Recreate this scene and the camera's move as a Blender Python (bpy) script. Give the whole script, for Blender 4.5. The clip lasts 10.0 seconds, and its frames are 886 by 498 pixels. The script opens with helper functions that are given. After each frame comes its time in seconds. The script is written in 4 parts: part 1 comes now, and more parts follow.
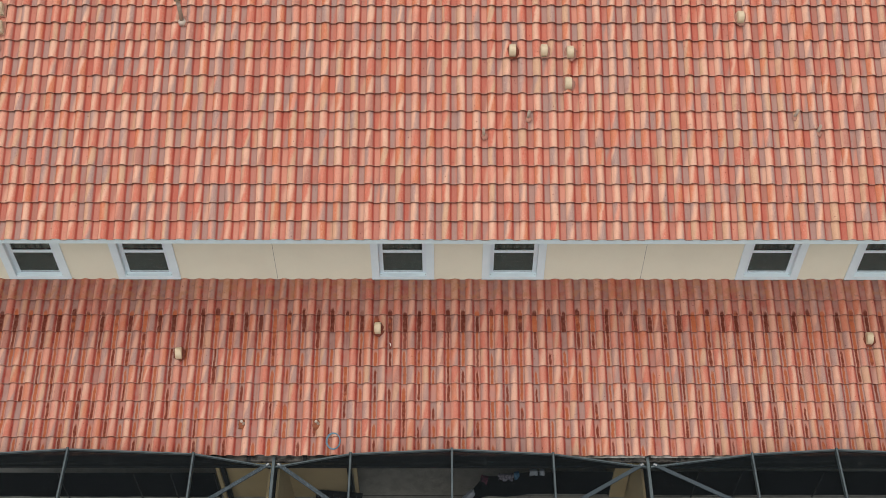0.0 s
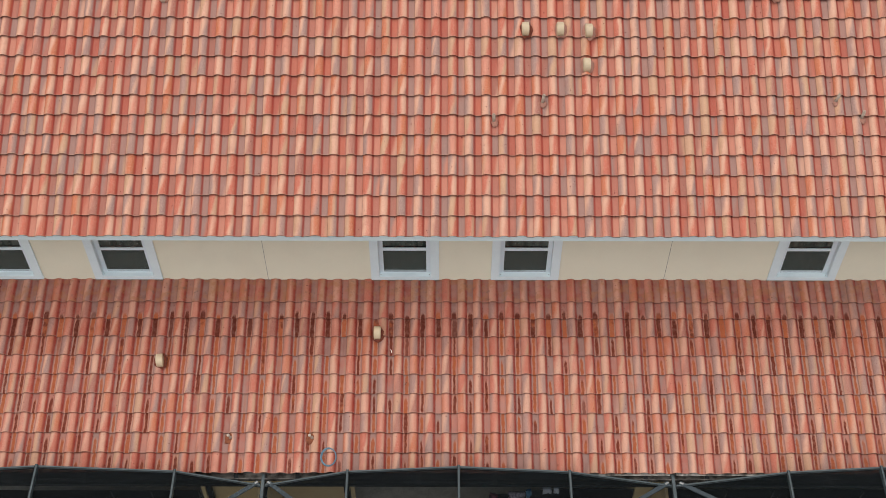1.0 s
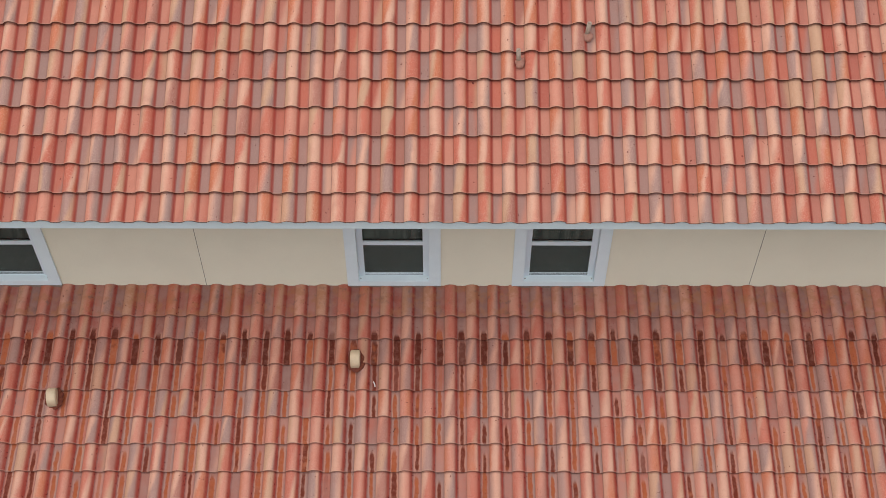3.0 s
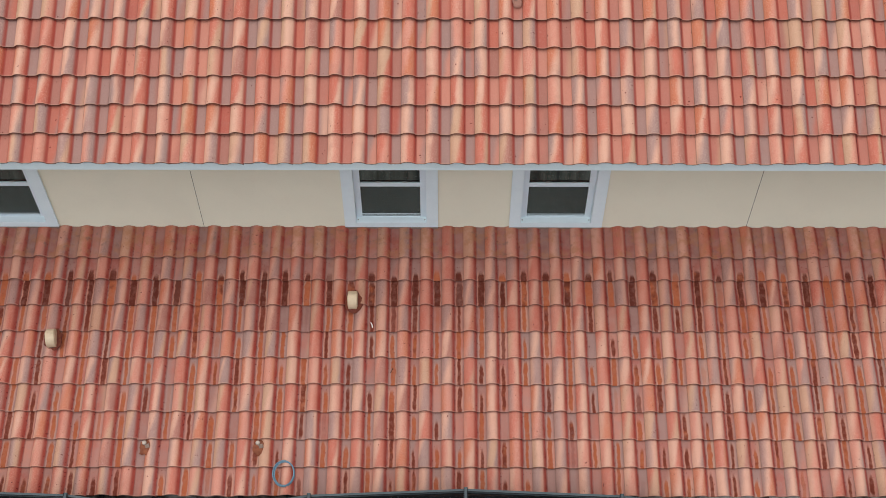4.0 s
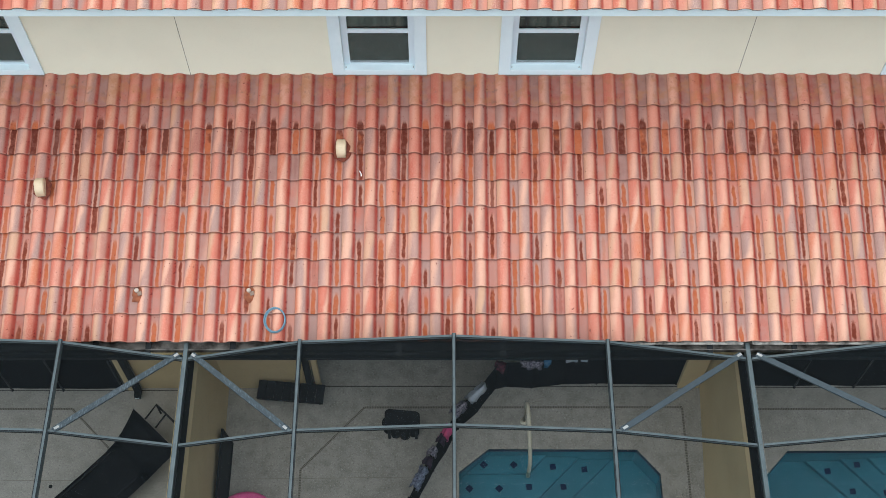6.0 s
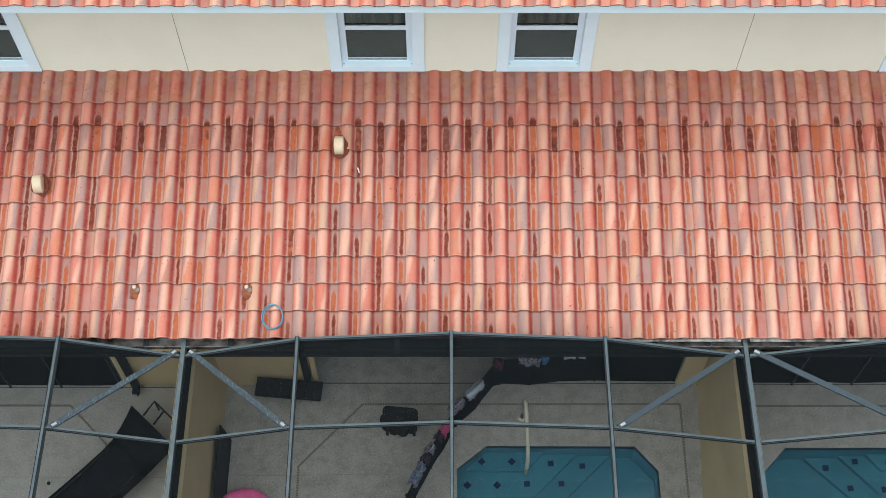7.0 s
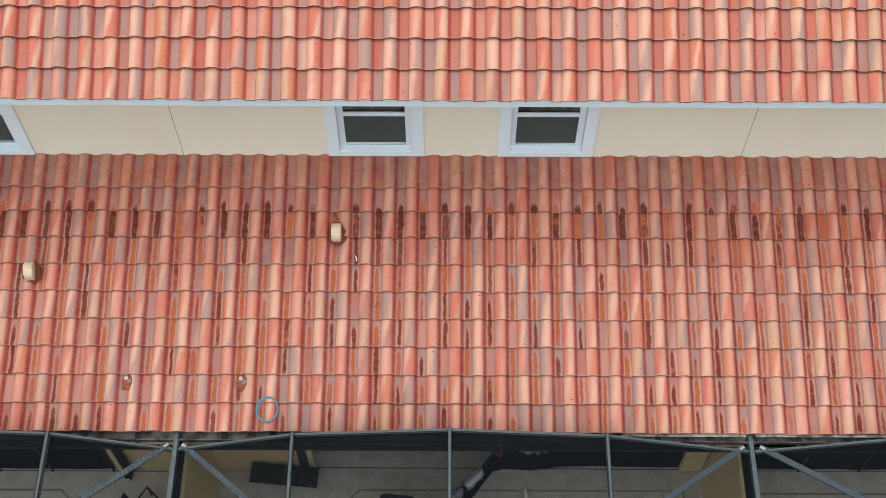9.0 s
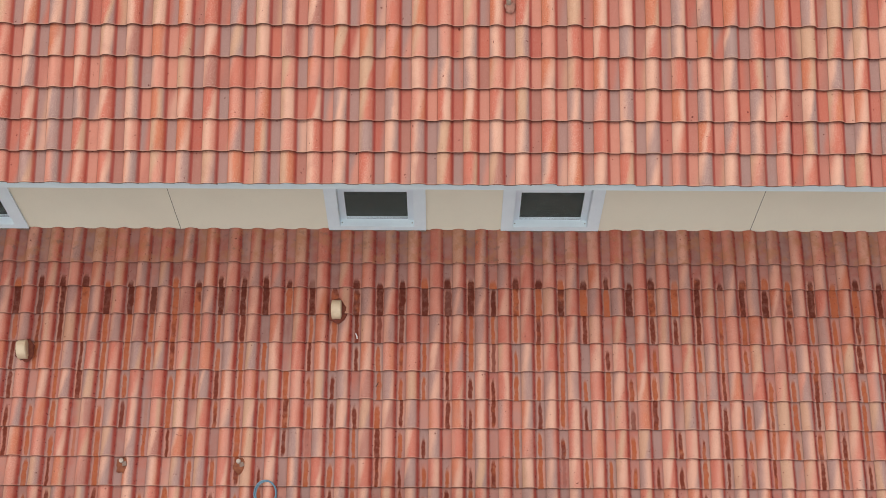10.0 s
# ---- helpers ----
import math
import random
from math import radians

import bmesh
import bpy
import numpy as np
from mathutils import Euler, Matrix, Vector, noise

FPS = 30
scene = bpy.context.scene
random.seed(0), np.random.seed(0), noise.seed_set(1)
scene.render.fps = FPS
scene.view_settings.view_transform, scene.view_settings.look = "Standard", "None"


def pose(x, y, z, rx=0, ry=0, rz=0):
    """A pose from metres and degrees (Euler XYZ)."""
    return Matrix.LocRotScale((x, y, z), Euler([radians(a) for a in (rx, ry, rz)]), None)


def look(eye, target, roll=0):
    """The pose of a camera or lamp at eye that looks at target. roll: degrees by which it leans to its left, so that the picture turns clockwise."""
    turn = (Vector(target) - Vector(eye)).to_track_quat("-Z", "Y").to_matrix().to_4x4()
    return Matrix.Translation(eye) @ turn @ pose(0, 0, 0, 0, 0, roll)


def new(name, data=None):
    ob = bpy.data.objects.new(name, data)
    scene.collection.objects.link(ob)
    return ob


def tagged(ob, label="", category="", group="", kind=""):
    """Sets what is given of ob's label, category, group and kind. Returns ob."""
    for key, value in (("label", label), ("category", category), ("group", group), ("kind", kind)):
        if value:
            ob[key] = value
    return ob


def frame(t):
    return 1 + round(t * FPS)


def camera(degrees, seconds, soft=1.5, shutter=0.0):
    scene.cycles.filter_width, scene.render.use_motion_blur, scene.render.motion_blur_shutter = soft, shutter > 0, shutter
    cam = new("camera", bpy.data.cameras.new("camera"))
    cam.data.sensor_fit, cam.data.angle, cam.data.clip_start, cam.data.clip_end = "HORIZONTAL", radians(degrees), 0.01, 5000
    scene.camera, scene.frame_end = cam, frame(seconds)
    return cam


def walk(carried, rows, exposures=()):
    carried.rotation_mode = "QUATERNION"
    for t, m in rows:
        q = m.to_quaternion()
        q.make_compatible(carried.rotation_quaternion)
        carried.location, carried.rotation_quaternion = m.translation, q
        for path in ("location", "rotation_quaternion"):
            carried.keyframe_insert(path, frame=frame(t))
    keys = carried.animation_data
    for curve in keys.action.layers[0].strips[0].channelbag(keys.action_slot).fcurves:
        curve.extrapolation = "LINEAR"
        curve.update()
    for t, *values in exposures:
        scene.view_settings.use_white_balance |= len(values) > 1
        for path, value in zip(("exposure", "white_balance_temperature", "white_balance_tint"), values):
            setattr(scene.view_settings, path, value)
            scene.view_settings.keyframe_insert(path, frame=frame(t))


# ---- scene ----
cam = camera(39.43, 10.0, soft=0.6)
# seconds, x, y, z, tilt up from straight down, heading
ROUTE = [
    (0, -0.048, -15.820, 24.433, 38.730, 0.050),
    (0.5, -0.113, -15.826, 24.448, 38.735, 0.080),
    (1, -0.140, -14.460, 22.750, 38.600, 0.120),
    (1.5, -0.155, -12.980, 20.840, 38.640, 0.130),
    (2, -0.172, -11.735, 19.100, 38.880, 0.150),
    (2.6, -0.190, -10.640, 17.500, 39.250, 0.128),
    (3.1, -0.190, -10.640, 17.500, 39.300, 0.128),
    (3.3, -0.190, -10.640, 17.500, 39.150, 0.128),
    (3.5, -0.180, -10.640, 17.500, 38.780, 0.160),
    (4, -0.153, -10.640, 17.500, 36.583, 0.123),
    (4.5, -0.126, -10.640, 17.500, 34.103, 0.076),
    (5, -0.099, -10.640, 17.500, 31.589, 0.024),
    (5.5, -0.071, -10.640, 17.500, 29.664, -0.067),
    (5.7, -0.051, -10.640, 17.500, 29.603, -0.049),
    (6.8, 0.010, -10.640, 17.500, 29.419, 0.006),
    (7, 0.010, -10.640, 17.500, 29.419, 0.006),
    (7.5, 0.045, -10.638, 17.488, 29.830, 0.120),
    (8, 0.062, -10.400, 17.541, 29.918, 0.215),
    (8.5, 0.060, -10.076, 17.608, 30.090, 0.250),
    (9, 0.061, -9.683, 17.669, 30.400, 0.285),
    (9.5, 0.050, -9.231, 17.737, 30.650, 0.320),
    (10, 0.030, -8.737, 17.802, 30.876, 0.335),
]
walk(cam, [(t, pose(x, y, z, tilt, 0, yaw)) for t, x, y, z, tilt, yaw in ROUTE],
     exposures=[(0.0, 0.12, 6280, 5), (1.0, 0.06, 6340, 7), (2.0, -0.04, 6370, 8), (3.5, -0.02, 6160, 9), (4.0, 0.05, 6080, 7), (4.5, 0.18, 5930, 4),
                (5.0, 0.39, 5790, 1), (5.5, 0.56, 5690, 0), (7.5, 0.65, 5690, 0), (8.0, 0.58, 5720, 2), (8.5, 0.53, 5800, 2),
                (9.0, 0.37, 6030, 6), (9.5, 0.22, 6220, 7), (10.0, 0.08, 6280, 9)])

# ---- light: a bright, evenly overcast day ----
world = bpy.data.worlds.new("overcast_sky")
scene.world = world
world.use_nodes = True
sky = world.node_tree.nodes.new("ShaderNodeTexSky")
sky.sky_type, sky.sun_disc = "NISHITA", False
sky.sun_elevation, sky.sun_rotation = radians(74), radians(204)
sky.air_density, sky.dust_density = 1.0, 4.0
world.node_tree.links.new(sky.outputs[0], world.node_tree.nodes["Background"].inputs[0])
world.node_tree.nodes["Background"].inputs[1].default_value = 0.08
sun = new("sun", bpy.data.lights.new("sun", "SUN"))
sun.data.energy, sun.data.angle, sun.data.color = 2.72, radians(120), (1.0, 0.97, 0.92)
sun.matrix_world = look((-1.4, -3.1, 12.0), (0, 0, 0))


# ---- materials ----
def nodes_of(name, rough=0.7, metal=0.0, spec=0.4):
    mat = bpy.data.materials.new(name)
    mat.use_nodes = True
    tree = mat.node_tree
    b = tree.nodes["Principled BSDF"]
    b.inputs["Roughness"].default_value = rough
    b.inputs["Metallic"].default_value = metal
    b.inputs["Specular IOR Level"].default_value = spec
    return mat, tree, b


def node(tree, kind, **values):
    n = tree.nodes.new(kind)
    for key, value in values.items():
        if key in n.inputs:
            n.inputs[key].default_value = value
    return n


def mix(tree, fac, a, b, mode="MIX"):
    n = tree.nodes.new("ShaderNodeMix")
    n.data_type, n.blend_type = "RGBA", mode
    for value, slot in ((fac, n.inputs[0]), (a, n.inputs[6]), (b, n.inputs[7])):
        if isinstance(value, (int, float)):
            slot.default_value = value
        elif isinstance(value, tuple):
            slot.default_value = (*value, 1)
        else:
            tree.links.new(value, slot)
    return n.outputs[2]


def math_(tree, op, a, b=0.0, clamp=False):
    n = tree.nodes.new("ShaderNodeMath")
    n.operation, n.use_clamp = op, clamp
    for value, slot in ((a, n.inputs[0]), (b, n.inputs[1])):
        if isinstance(value, (int, float)):
            slot.default_value = value
        else:
            tree.links.new(value, slot)
    return n.outputs[0]


def spread(tree, value, lo, hi, a=0.0, b=1.0):
    n = tree.nodes.new("ShaderNodeMapRange")
    n.interpolation_type = "SMOOTHSTEP"
    tree.links.new(value, n.inputs[0])
    for k, v in zip((1, 2, 3, 4), (lo, hi, a, b)):
        n.inputs[k].default_value = v
    return n.outputs[0]


def noise_(tree, vector, scale, detail=3.0, rough=0.5, dims="3D"):
    n = tree.nodes.new("ShaderNodeTexNoise")
    n.noise_dimensions = dims
    if vector is not None:
        tree.links.new(vector, n.inputs["Vector"])
    n.inputs["Scale"].default_value, n.inputs["Detail"].default_value, n.inputs["Roughness"].default_value = scale, detail, rough
    return n.outputs[0]


def bump_(tree, b, height, strength, distance=0.01):
    n = node(tree, "ShaderNodeBump", Strength=strength, Distance=distance)
    tree.links.new(height, n.inputs["Height"])
    tree.links.new(n.outputs[0], b.inputs["Normal"])


def world_place(tree):
    return tree.nodes.new("ShaderNodeNewGeometry").outputs["Position"]


def worn(name, color, other, scale=3.0, rough=0.75, grain=60.0, amount=0.5, bump=0.25, metal=0.0, spec=0.3, speck=0.0):
    """A painted or mineral surface: two tones in soft patches, fine grain and a little relief."""
    mat, tree, b = nodes_of(name, rough, metal, spec)
    at = world_place(tree)
    patches = spread(tree, noise_(tree, at, scale, 5, 0.6), 0.35, 0.7)
    fine = noise_(tree, at, grain, 3, 0.6)
    c = mix(tree, math_(tree, "MULTIPLY", patches, amount), color, other)
    dark = tuple(0.72 * v for v in color)
    c = mix(tree, spread(tree, fine, 0.55, 0.8, 0.0, 0.45), c, dark)
    if speck:
        dots = noise_(tree, at, 36.0, 3, 0.75)
        c = mix(tree, spread(tree, dots, 0.56, 0.66, 0.0, speck), c, tuple(1.45 * v for v in color))
        c = mix(tree, spread(tree, dots, 0.44, 0.34, 0.0, speck), c, tuple(0.45 * v for v in color))
        c = mix(tree, spread(tree, noise_(tree, at, 2.3, 6, 0.72), 0.54, 0.72, 0.0, 0.7 * speck), c, tuple(0.50 * v for v in color))
        c = mix(tree, spread(tree, noise_(tree, at, 17.0, 3, 0.7), 0.66, 0.74, 0.0, 0.6 * speck), c, tuple(0.45 * v for v in color))
    tree.links.new(c, b.inputs["Base Color"])
    bump_(tree, b, fine, bump, 0.004)
    return mat


def flecked(name, color, fleck):
    """Galvanised metal whose pale spangles run one way."""
    mat, tree, b = nodes_of(name, 0.45, 0.0, 0.4)
    long_ = tree.nodes.new("ShaderNodeVectorMath")
    long_.operation = "MULTIPLY"
    long_.inputs[1].default_value = (70.0, 14.0, 14.0)
    tree.links.new(world_place(tree), long_.inputs[0])
    spangle = noise_(tree, long_.outputs[0], 1.0, 3, 0.7)
    c = mix(tree, spread(tree, spangle, 0.50, 0.66), color, fleck)
    tree.links.new(c, b.inputs["Base Color"])
    return mat


def draped(name, color, other, axis, scale):
    """Cloth or slats behind a pane: bands across one axis, uneven in strength."""
    mat, tree, b = nodes_of(name, 0.9, 0.0, 0.1)
    at = world_place(tree)
    sep = tree.nodes.new("ShaderNodeSeparateXYZ")
    tree.links.new(at, sep.inputs[0])
    bands = noise_(tree, None, scale, 2, 0.5, "1D")
    tree.links.new(sep.outputs[axis], bands.node.inputs["W"])
    c = mix(tree, spread(tree, bands, 0.36, 0.66), color, other)
    c = mix(tree, spread(tree, noise_(tree, at, 2.4, 3), 0.4, 0.7, 0.0, 0.5), c, other)
    tree.links.new(c, b.inputs["Base Color"])
    return mat


SALMON, CREAM, MAUVE, ROSE = (0.495, 0.142, 0.090), (0.64, 0.375, 0.262), (0.335, 0.222, 0.190), (0.46, 0.175, 0.125)
FLAME, BRICK, SAND, PINK = (0.51, 0.165, 0.080), (0.43, 0.112, 0.075), (0.52, 0.320, 0.200), (0.575, 0.245, 0.168)
DULL = (0.365, 0.158, 0.118)


def choose(tree, fac, colours):
    """One colour out of several, by a number from 0 to 1."""
    n = tree.nodes.new("ShaderNodeValToRGB")
    n.color_ramp.interpolation = "CONSTANT"
    for k, c in enumerate(colours):
        e = n.color_ramp.elements[k] if k < 2 else n.color_ramp.elements.new(k / len(colours))
        e.position = k / len(colours)
        e.color = (*c, 1)
    tree.links.new(fac, n.inputs[0])
    return n.outputs[0]


def clay(name, single, stained):
    """Flashed roof tile: a pan of one tone, a barrel on which a pale slip runs between two others, different on each tile."""
    mat, tree, b = nodes_of(name, 0.68, 0.0, 0.1)
    uv = node(tree, "ShaderNodeUVMap")
    uv.uv_map = "tile"
    if single:
        rnd = tree.nodes.new("ShaderNodeObjectInfo").outputs["Random"]
    else:
        rnd = tree.nodes.new("ShaderNodeNewGeometry").outputs["Random Per Island"]
    sep = tree.nodes.new("ShaderNodeSeparateXYZ")
    tree.links.new(uv.outputs[0], sep.inputs[0])
    u, v = sep.outputs[0], sep.outputs[1]

    def hashed(k):
        return math_(tree, "FRACT", math_(tree, "MULTIPLY", rnd, k))

    def between(k, lo, hi):
        return math_(tree, "ADD", math_(tree, "MULTIPLY", hashed(k), hi - lo), lo)

    at = world_place(tree)
    drift = math_(tree, "MULTIPLY", math_(tree, "SUBTRACT", noise_(tree, at, 6.0, 3), 0.5), 0.14)
    lean = math_(tree, "MULTIPLY", math_(tree, "SUBTRACT", v, 0.5), between(37.7, -0.34, 0.06))
    # pan: one tone, often paler and sandier towards the barrel
    pan = choose(tree, hashed(97.3), (DULL, MAUVE, PINK, MAUVE, ROSE, BRICK, DULL, SALMON, ROSE, MAUVE, MAUVE, PINK))
    side = choose(tree, hashed(61.9), (SALMON, SAND, ROSE, DULL, PINK, CREAM, MAUVE))
    edge = math_(tree, "ADD", math_(tree, "SUBTRACT", u, between(23.7, 0.14, 0.62)), math_(tree, "ADD", drift, lean))
    pan = mix(tree, spread(tree, edge, -0.13, 0.15, 0.0, 0.85), pan, side)
    pan = mix(tree, between(79.1, 0.08, 0.36), pan, (0.445, 0.208, 0.158))
    # barrel: a broad pale band of slip, flamed on one side and smoked on the other
    first = choose(tree, hashed(43.1), (SALMON, FLAME, SAND, MAUVE, PINK, FLAME, SALMON, MAUVE))
    band = choose(tree, hashed(71.3), (CREAM, PINK, CREAM, SAND, CREAM))
    last = choose(tree, hashed(83.9), (MAUVE, SALMON, MAUVE, PINK, SALMON, MAUVE, DULL, FLAME))
    t = math_(tree, "ADD", math_(tree, "SUBTRACT", u, between(17.9, 0.40, 0.92)), math_(tree, "ADD", drift, lean))
    width = between(59.3, 0.05, 0.23)
    soft = between(47.9, 0.14, 0.32)
    before = math_(tree, "DIVIDE", math_(tree, "ADD", t, width), soft)
    after = math_(tree, "DIVIDE", math_(tree, "SUBTRACT", t, width), soft)
    barrel = mix(tree, spread(tree, before, 0.6, -0.6), band, first)
    barrel = mix(tree, spread(tree, after, -0.6, 0.6), barrel, last)
    barrel = mix(tree, between(29.3, 0.0, 0.14), barrel, PINK)
    c = mix(tree, spread(tree, u, 0.404, 0.412), pan, barrel)
    # sandy facing and cloudy burns
    sand = noise_(tree, at, 95.0, 2, 0.8)
    gritty = spread(tree, u, 0.38, 0.5, 0.35, 1.0)
    c = mix(tree, math_(tree, "MULTIPLY", spread(tree, sand, 0.5, 0.64, 0.0, 0.28 if stained else 0.40), gritty), c, (0.64, 0.45, 0.35))
    c = mix(tree, math_(tree, "MULTIPLY", spread(tree, sand, 0.48, 0.34, 0.0, 0.22), gritty), c, (0.19, 0.085, 0.066))
    cloud = noise_(tree, at, 3.3, 4, 0.6)
    c = mix(tree, spread(tree, cloud, 0.52, 0.75, 0.0, 0.28), c, (0.36, 0.16, 0.12))
    # a few lichen specks
    spots = spread(tree, noise_(tree, at, 23.0, 1, 0.5), 0.755, 0.775)
    c = mix(tree, math_(tree, "MULTIPLY", spots, 0.8), c, (0.12, 0.022, 0.016))
    # interlocking joint between pan and barrel
    crumbs = spread(tree, noise_(tree, at, 60.0, 2, 0.6), 0.35, 0.65, 0.35, 0.95)
    line = math_(tree, "MULTIPLY", spread(tree, math_(tree, "ABSOLUTE", math_(tree, "SUBTRACT", u, 0.408)), 0.018, 0.006), crumbs)
    c = mix(tree, math_(tree, "MULTIPLY", line, between(67.7, 0.25, 0.85)), c, (0.13, 0.075, 0.045))
    # red seam and the barrel's side shade, both painted into the tile edges
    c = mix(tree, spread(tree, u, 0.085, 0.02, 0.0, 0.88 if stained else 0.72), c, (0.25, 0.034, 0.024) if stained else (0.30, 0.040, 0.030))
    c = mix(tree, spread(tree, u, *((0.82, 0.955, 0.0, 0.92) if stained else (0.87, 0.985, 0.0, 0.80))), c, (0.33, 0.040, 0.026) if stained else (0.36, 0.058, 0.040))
    # pale line behind the front edge, then a dark line painted as edge shade
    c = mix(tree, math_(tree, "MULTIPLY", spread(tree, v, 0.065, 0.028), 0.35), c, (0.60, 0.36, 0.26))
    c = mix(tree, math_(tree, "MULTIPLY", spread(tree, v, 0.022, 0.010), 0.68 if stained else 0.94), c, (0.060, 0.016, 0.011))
    # contact shadow of the course above, painted in as a broken dark band
    lap_shade = math_(tree, "MULTIPLY", spread(tree, v, 0.945, 0.985), crumbs)
    c = mix(tree, math_(tree, "MULTIPLY", lap_shade, 0.45), c, (0.14, 0.030, 0.022))
    if stained:
        wear = node(tree, "ShaderNodeUVMap")
        wear.uv_map = "wear"
        sw = tree.nodes.new("ShaderNodeSeparateXYZ")
        tree.links.new(wear.outputs[0], sw.inputs[0])
        much, reach = sw.outputs[0], sw.outputs[1]
        # damp and dirt on the porch roof, plus eave shade painted over its upper courses
        damp_and_shade = math_(tree, "MAXIMUM", spread(tree, reach, 0.0, -0.4, 0.18, 0.62), math_(tree, "MAXIMUM", spread(tree, reach, 0.8, 0.5, 0.0, 0.55), spread(tree, reach, 1.2, 1.6, 0.0, 0.58)))
        damp_and_shade = math_(tree, "MULTIPLY", damp_and_shade, spread(tree, u, 0.40, 0.50, 1.0, 0.72))
        c = mix(tree, damp_and_shade, c, (0.45, 0.170, 0.138), "MULTIPLY")
        # greyish film of dust, thinner where rain scours it
        film_ = spread(tree, noise_(tree, at, 4.3, 4, 0.65), 0.32, 0.66, 0.14, 0.50)
        c = mix(tree, math_(tree, "MULTIPLY", film_, spread(tree, u, 0.37, 0.46, 1.0, 0.3)), c, mix(tree, spread(tree, u, 0.39, 0.44), (0.345, 0.222, 0.190), (0.52, 0.315, 0.245)))
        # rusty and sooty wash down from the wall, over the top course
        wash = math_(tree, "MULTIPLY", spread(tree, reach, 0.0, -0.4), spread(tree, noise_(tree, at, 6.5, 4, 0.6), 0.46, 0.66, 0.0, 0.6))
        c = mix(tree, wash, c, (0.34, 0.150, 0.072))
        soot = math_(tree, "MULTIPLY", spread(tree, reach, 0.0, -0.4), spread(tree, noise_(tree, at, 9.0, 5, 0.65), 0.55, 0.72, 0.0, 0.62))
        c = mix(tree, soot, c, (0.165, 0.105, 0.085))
        wob = math_(tree, "MULTIPLY", math_(tree, "SUBTRACT", noise_(tree, at, 24.0, 4, 0.65), 0.5), 0.075)
        wob = math_(tree, "ADD", wob, math_(tree, "MULTIPLY", math_(tree, "SUBTRACT", noise_(tree, at, 8.0, 1), 0.5), 0.11))
        mid = between(11.3, 0.185, 0.235)
        off = math_(tree, "ABSOLUTE", math_(tree, "ADD", math_(tree, "SUBTRACT", u, mid), wob))
        heavy = math_(tree, "MAXIMUM", spread(tree, reach, 0.8, 0.5), spread(tree, reach, 1.5, 1.7))
        wide = math_(tree, "ADD", between(71.9, 0.070, 0.112), math_(tree, "MULTIPLY", heavy, 0.05))
        top = math_(tree, "MULTIPLY", reach, between(53.3, 0.62, 1.15))
        left = math_(tree, "SUBTRACT", top, math_(tree, "ADD", v, wob))
        start = math_(tree, "ADD", math_(tree, "SUBTRACT", v, math_(tree, "SUBTRACT", between(19.1, -0.6, 0.0), math_(tree, "MULTIPLY", heavy, 0.25))), wob)
        taper = math_(tree, "MULTIPLY", spread(tree, left, 0.0, 0.34), spread(tree, start, 0.0, 0.26))
        broad = math_(tree, "MULTIPLY", wide, math_(tree, "ADD", math_(tree, "MULTIPLY", taper, 0.42), 0.58))
        run = math_(tree, "MULTIPLY", spread(tree, left, -0.03, 0.22), spread(tree, start, -0.03, 0.16))
        has = spread(tree, math_(tree, "SUBTRACT", much, hashed(5.7)), 0.0, 0.12)
        # pale scoured margins along the streak, inside the pan
        inside = math_(tree, "MULTIPLY", spread(tree, u, 0.025, 0.06), spread(tree, u, 0.40, 0.37))
        rim = math_(tree, "MULTIPLY", math_(tree, "MULTIPLY", spread(tree, math_(tree, "SUBTRACT", off, wide), 0.085, 0.03), run), math_(tree, "MULTIPLY", has, inside))
        c = mix(tree, math_(tree, "MULTIPLY", rim, between(13.7, 0.05, 0.42)), c, (0.54, 0.31, 0.215))
        mask = math_(tree, "MULTIPLY", spread(tree, math_(tree, "SUBTRACT", off, broad), 0.020, -0.026), run)
        mask = math_(tree, "MULTIPLY", mask, has)
        dark_share = math_(tree, "SUBTRACT", hashed(97.1), math_(tree, "MULTIPLY", heavy, 0.24))
        dark_share = math_(tree, "ADD", dark_share, math_(tree, "MULTIPLY", math_(tree, "SUBTRACT", noise_(tree, at, 5.0, 3, 0.6), 0.5), 0.6))
        rust = mix(tree, noise_(tree, at, 14.0, 3), (0.40, 0.120, 0.042), (0.31, 0.070, 0.030))
        wet = mix(tree, spread(tree, dark_share, 0.30, 0.52), (0.140, 0.025, 0.012), rust)
        wet = mix(tree, math_(tree, "MULTIPLY", math_(tree, "MULTIPLY", heavy, 0.75), spread(tree, dark_share, 0.52, 0.34)), wet, (0.080, 0.014, 0.007))
        fringe = spread(tree, math_(tree, "SUBTRACT", off, broad), -0.045, 0.0, 0.0, 0.6)
        wet = mix(tree, fringe, wet, (0.34, 0.098, 0.044))
        thin = spread(tree, noise_(tree, at, 13.0, 4, 0.65), 0.34, 0.56, 0.78, 0.97)
        c = mix(tree, math_(tree, "MULTIPLY", mask, thin), c, wet)
        # dark red spatter beside the streak, and growth in dots along the seams
        spatter = math_(tree, "MULTIPLY", spread(tree, noise_(tree, at, 44.0, 2, 0.6), 0.66, 0.70), spread(tree, math_(tree, "SUBTRACT", off, wide), 0.10, 0.03))
        c = mix(tree, math_(tree, "MULTIPLY", math_(tree, "MULTIPLY", spatter, inside), math_(tree, "MULTIPLY", has, 0.7)), c, (0.17, 0.030, 0.018))
        dots = spread(tree, noise_(tree, at, 31.0, 2, 0.6), 0.62, 0.67)
        near_seam = math_(tree, "MAXIMUM", spread(tree, u, 0.86, 0.97), spread(tree, u, 0.09, 0.02))
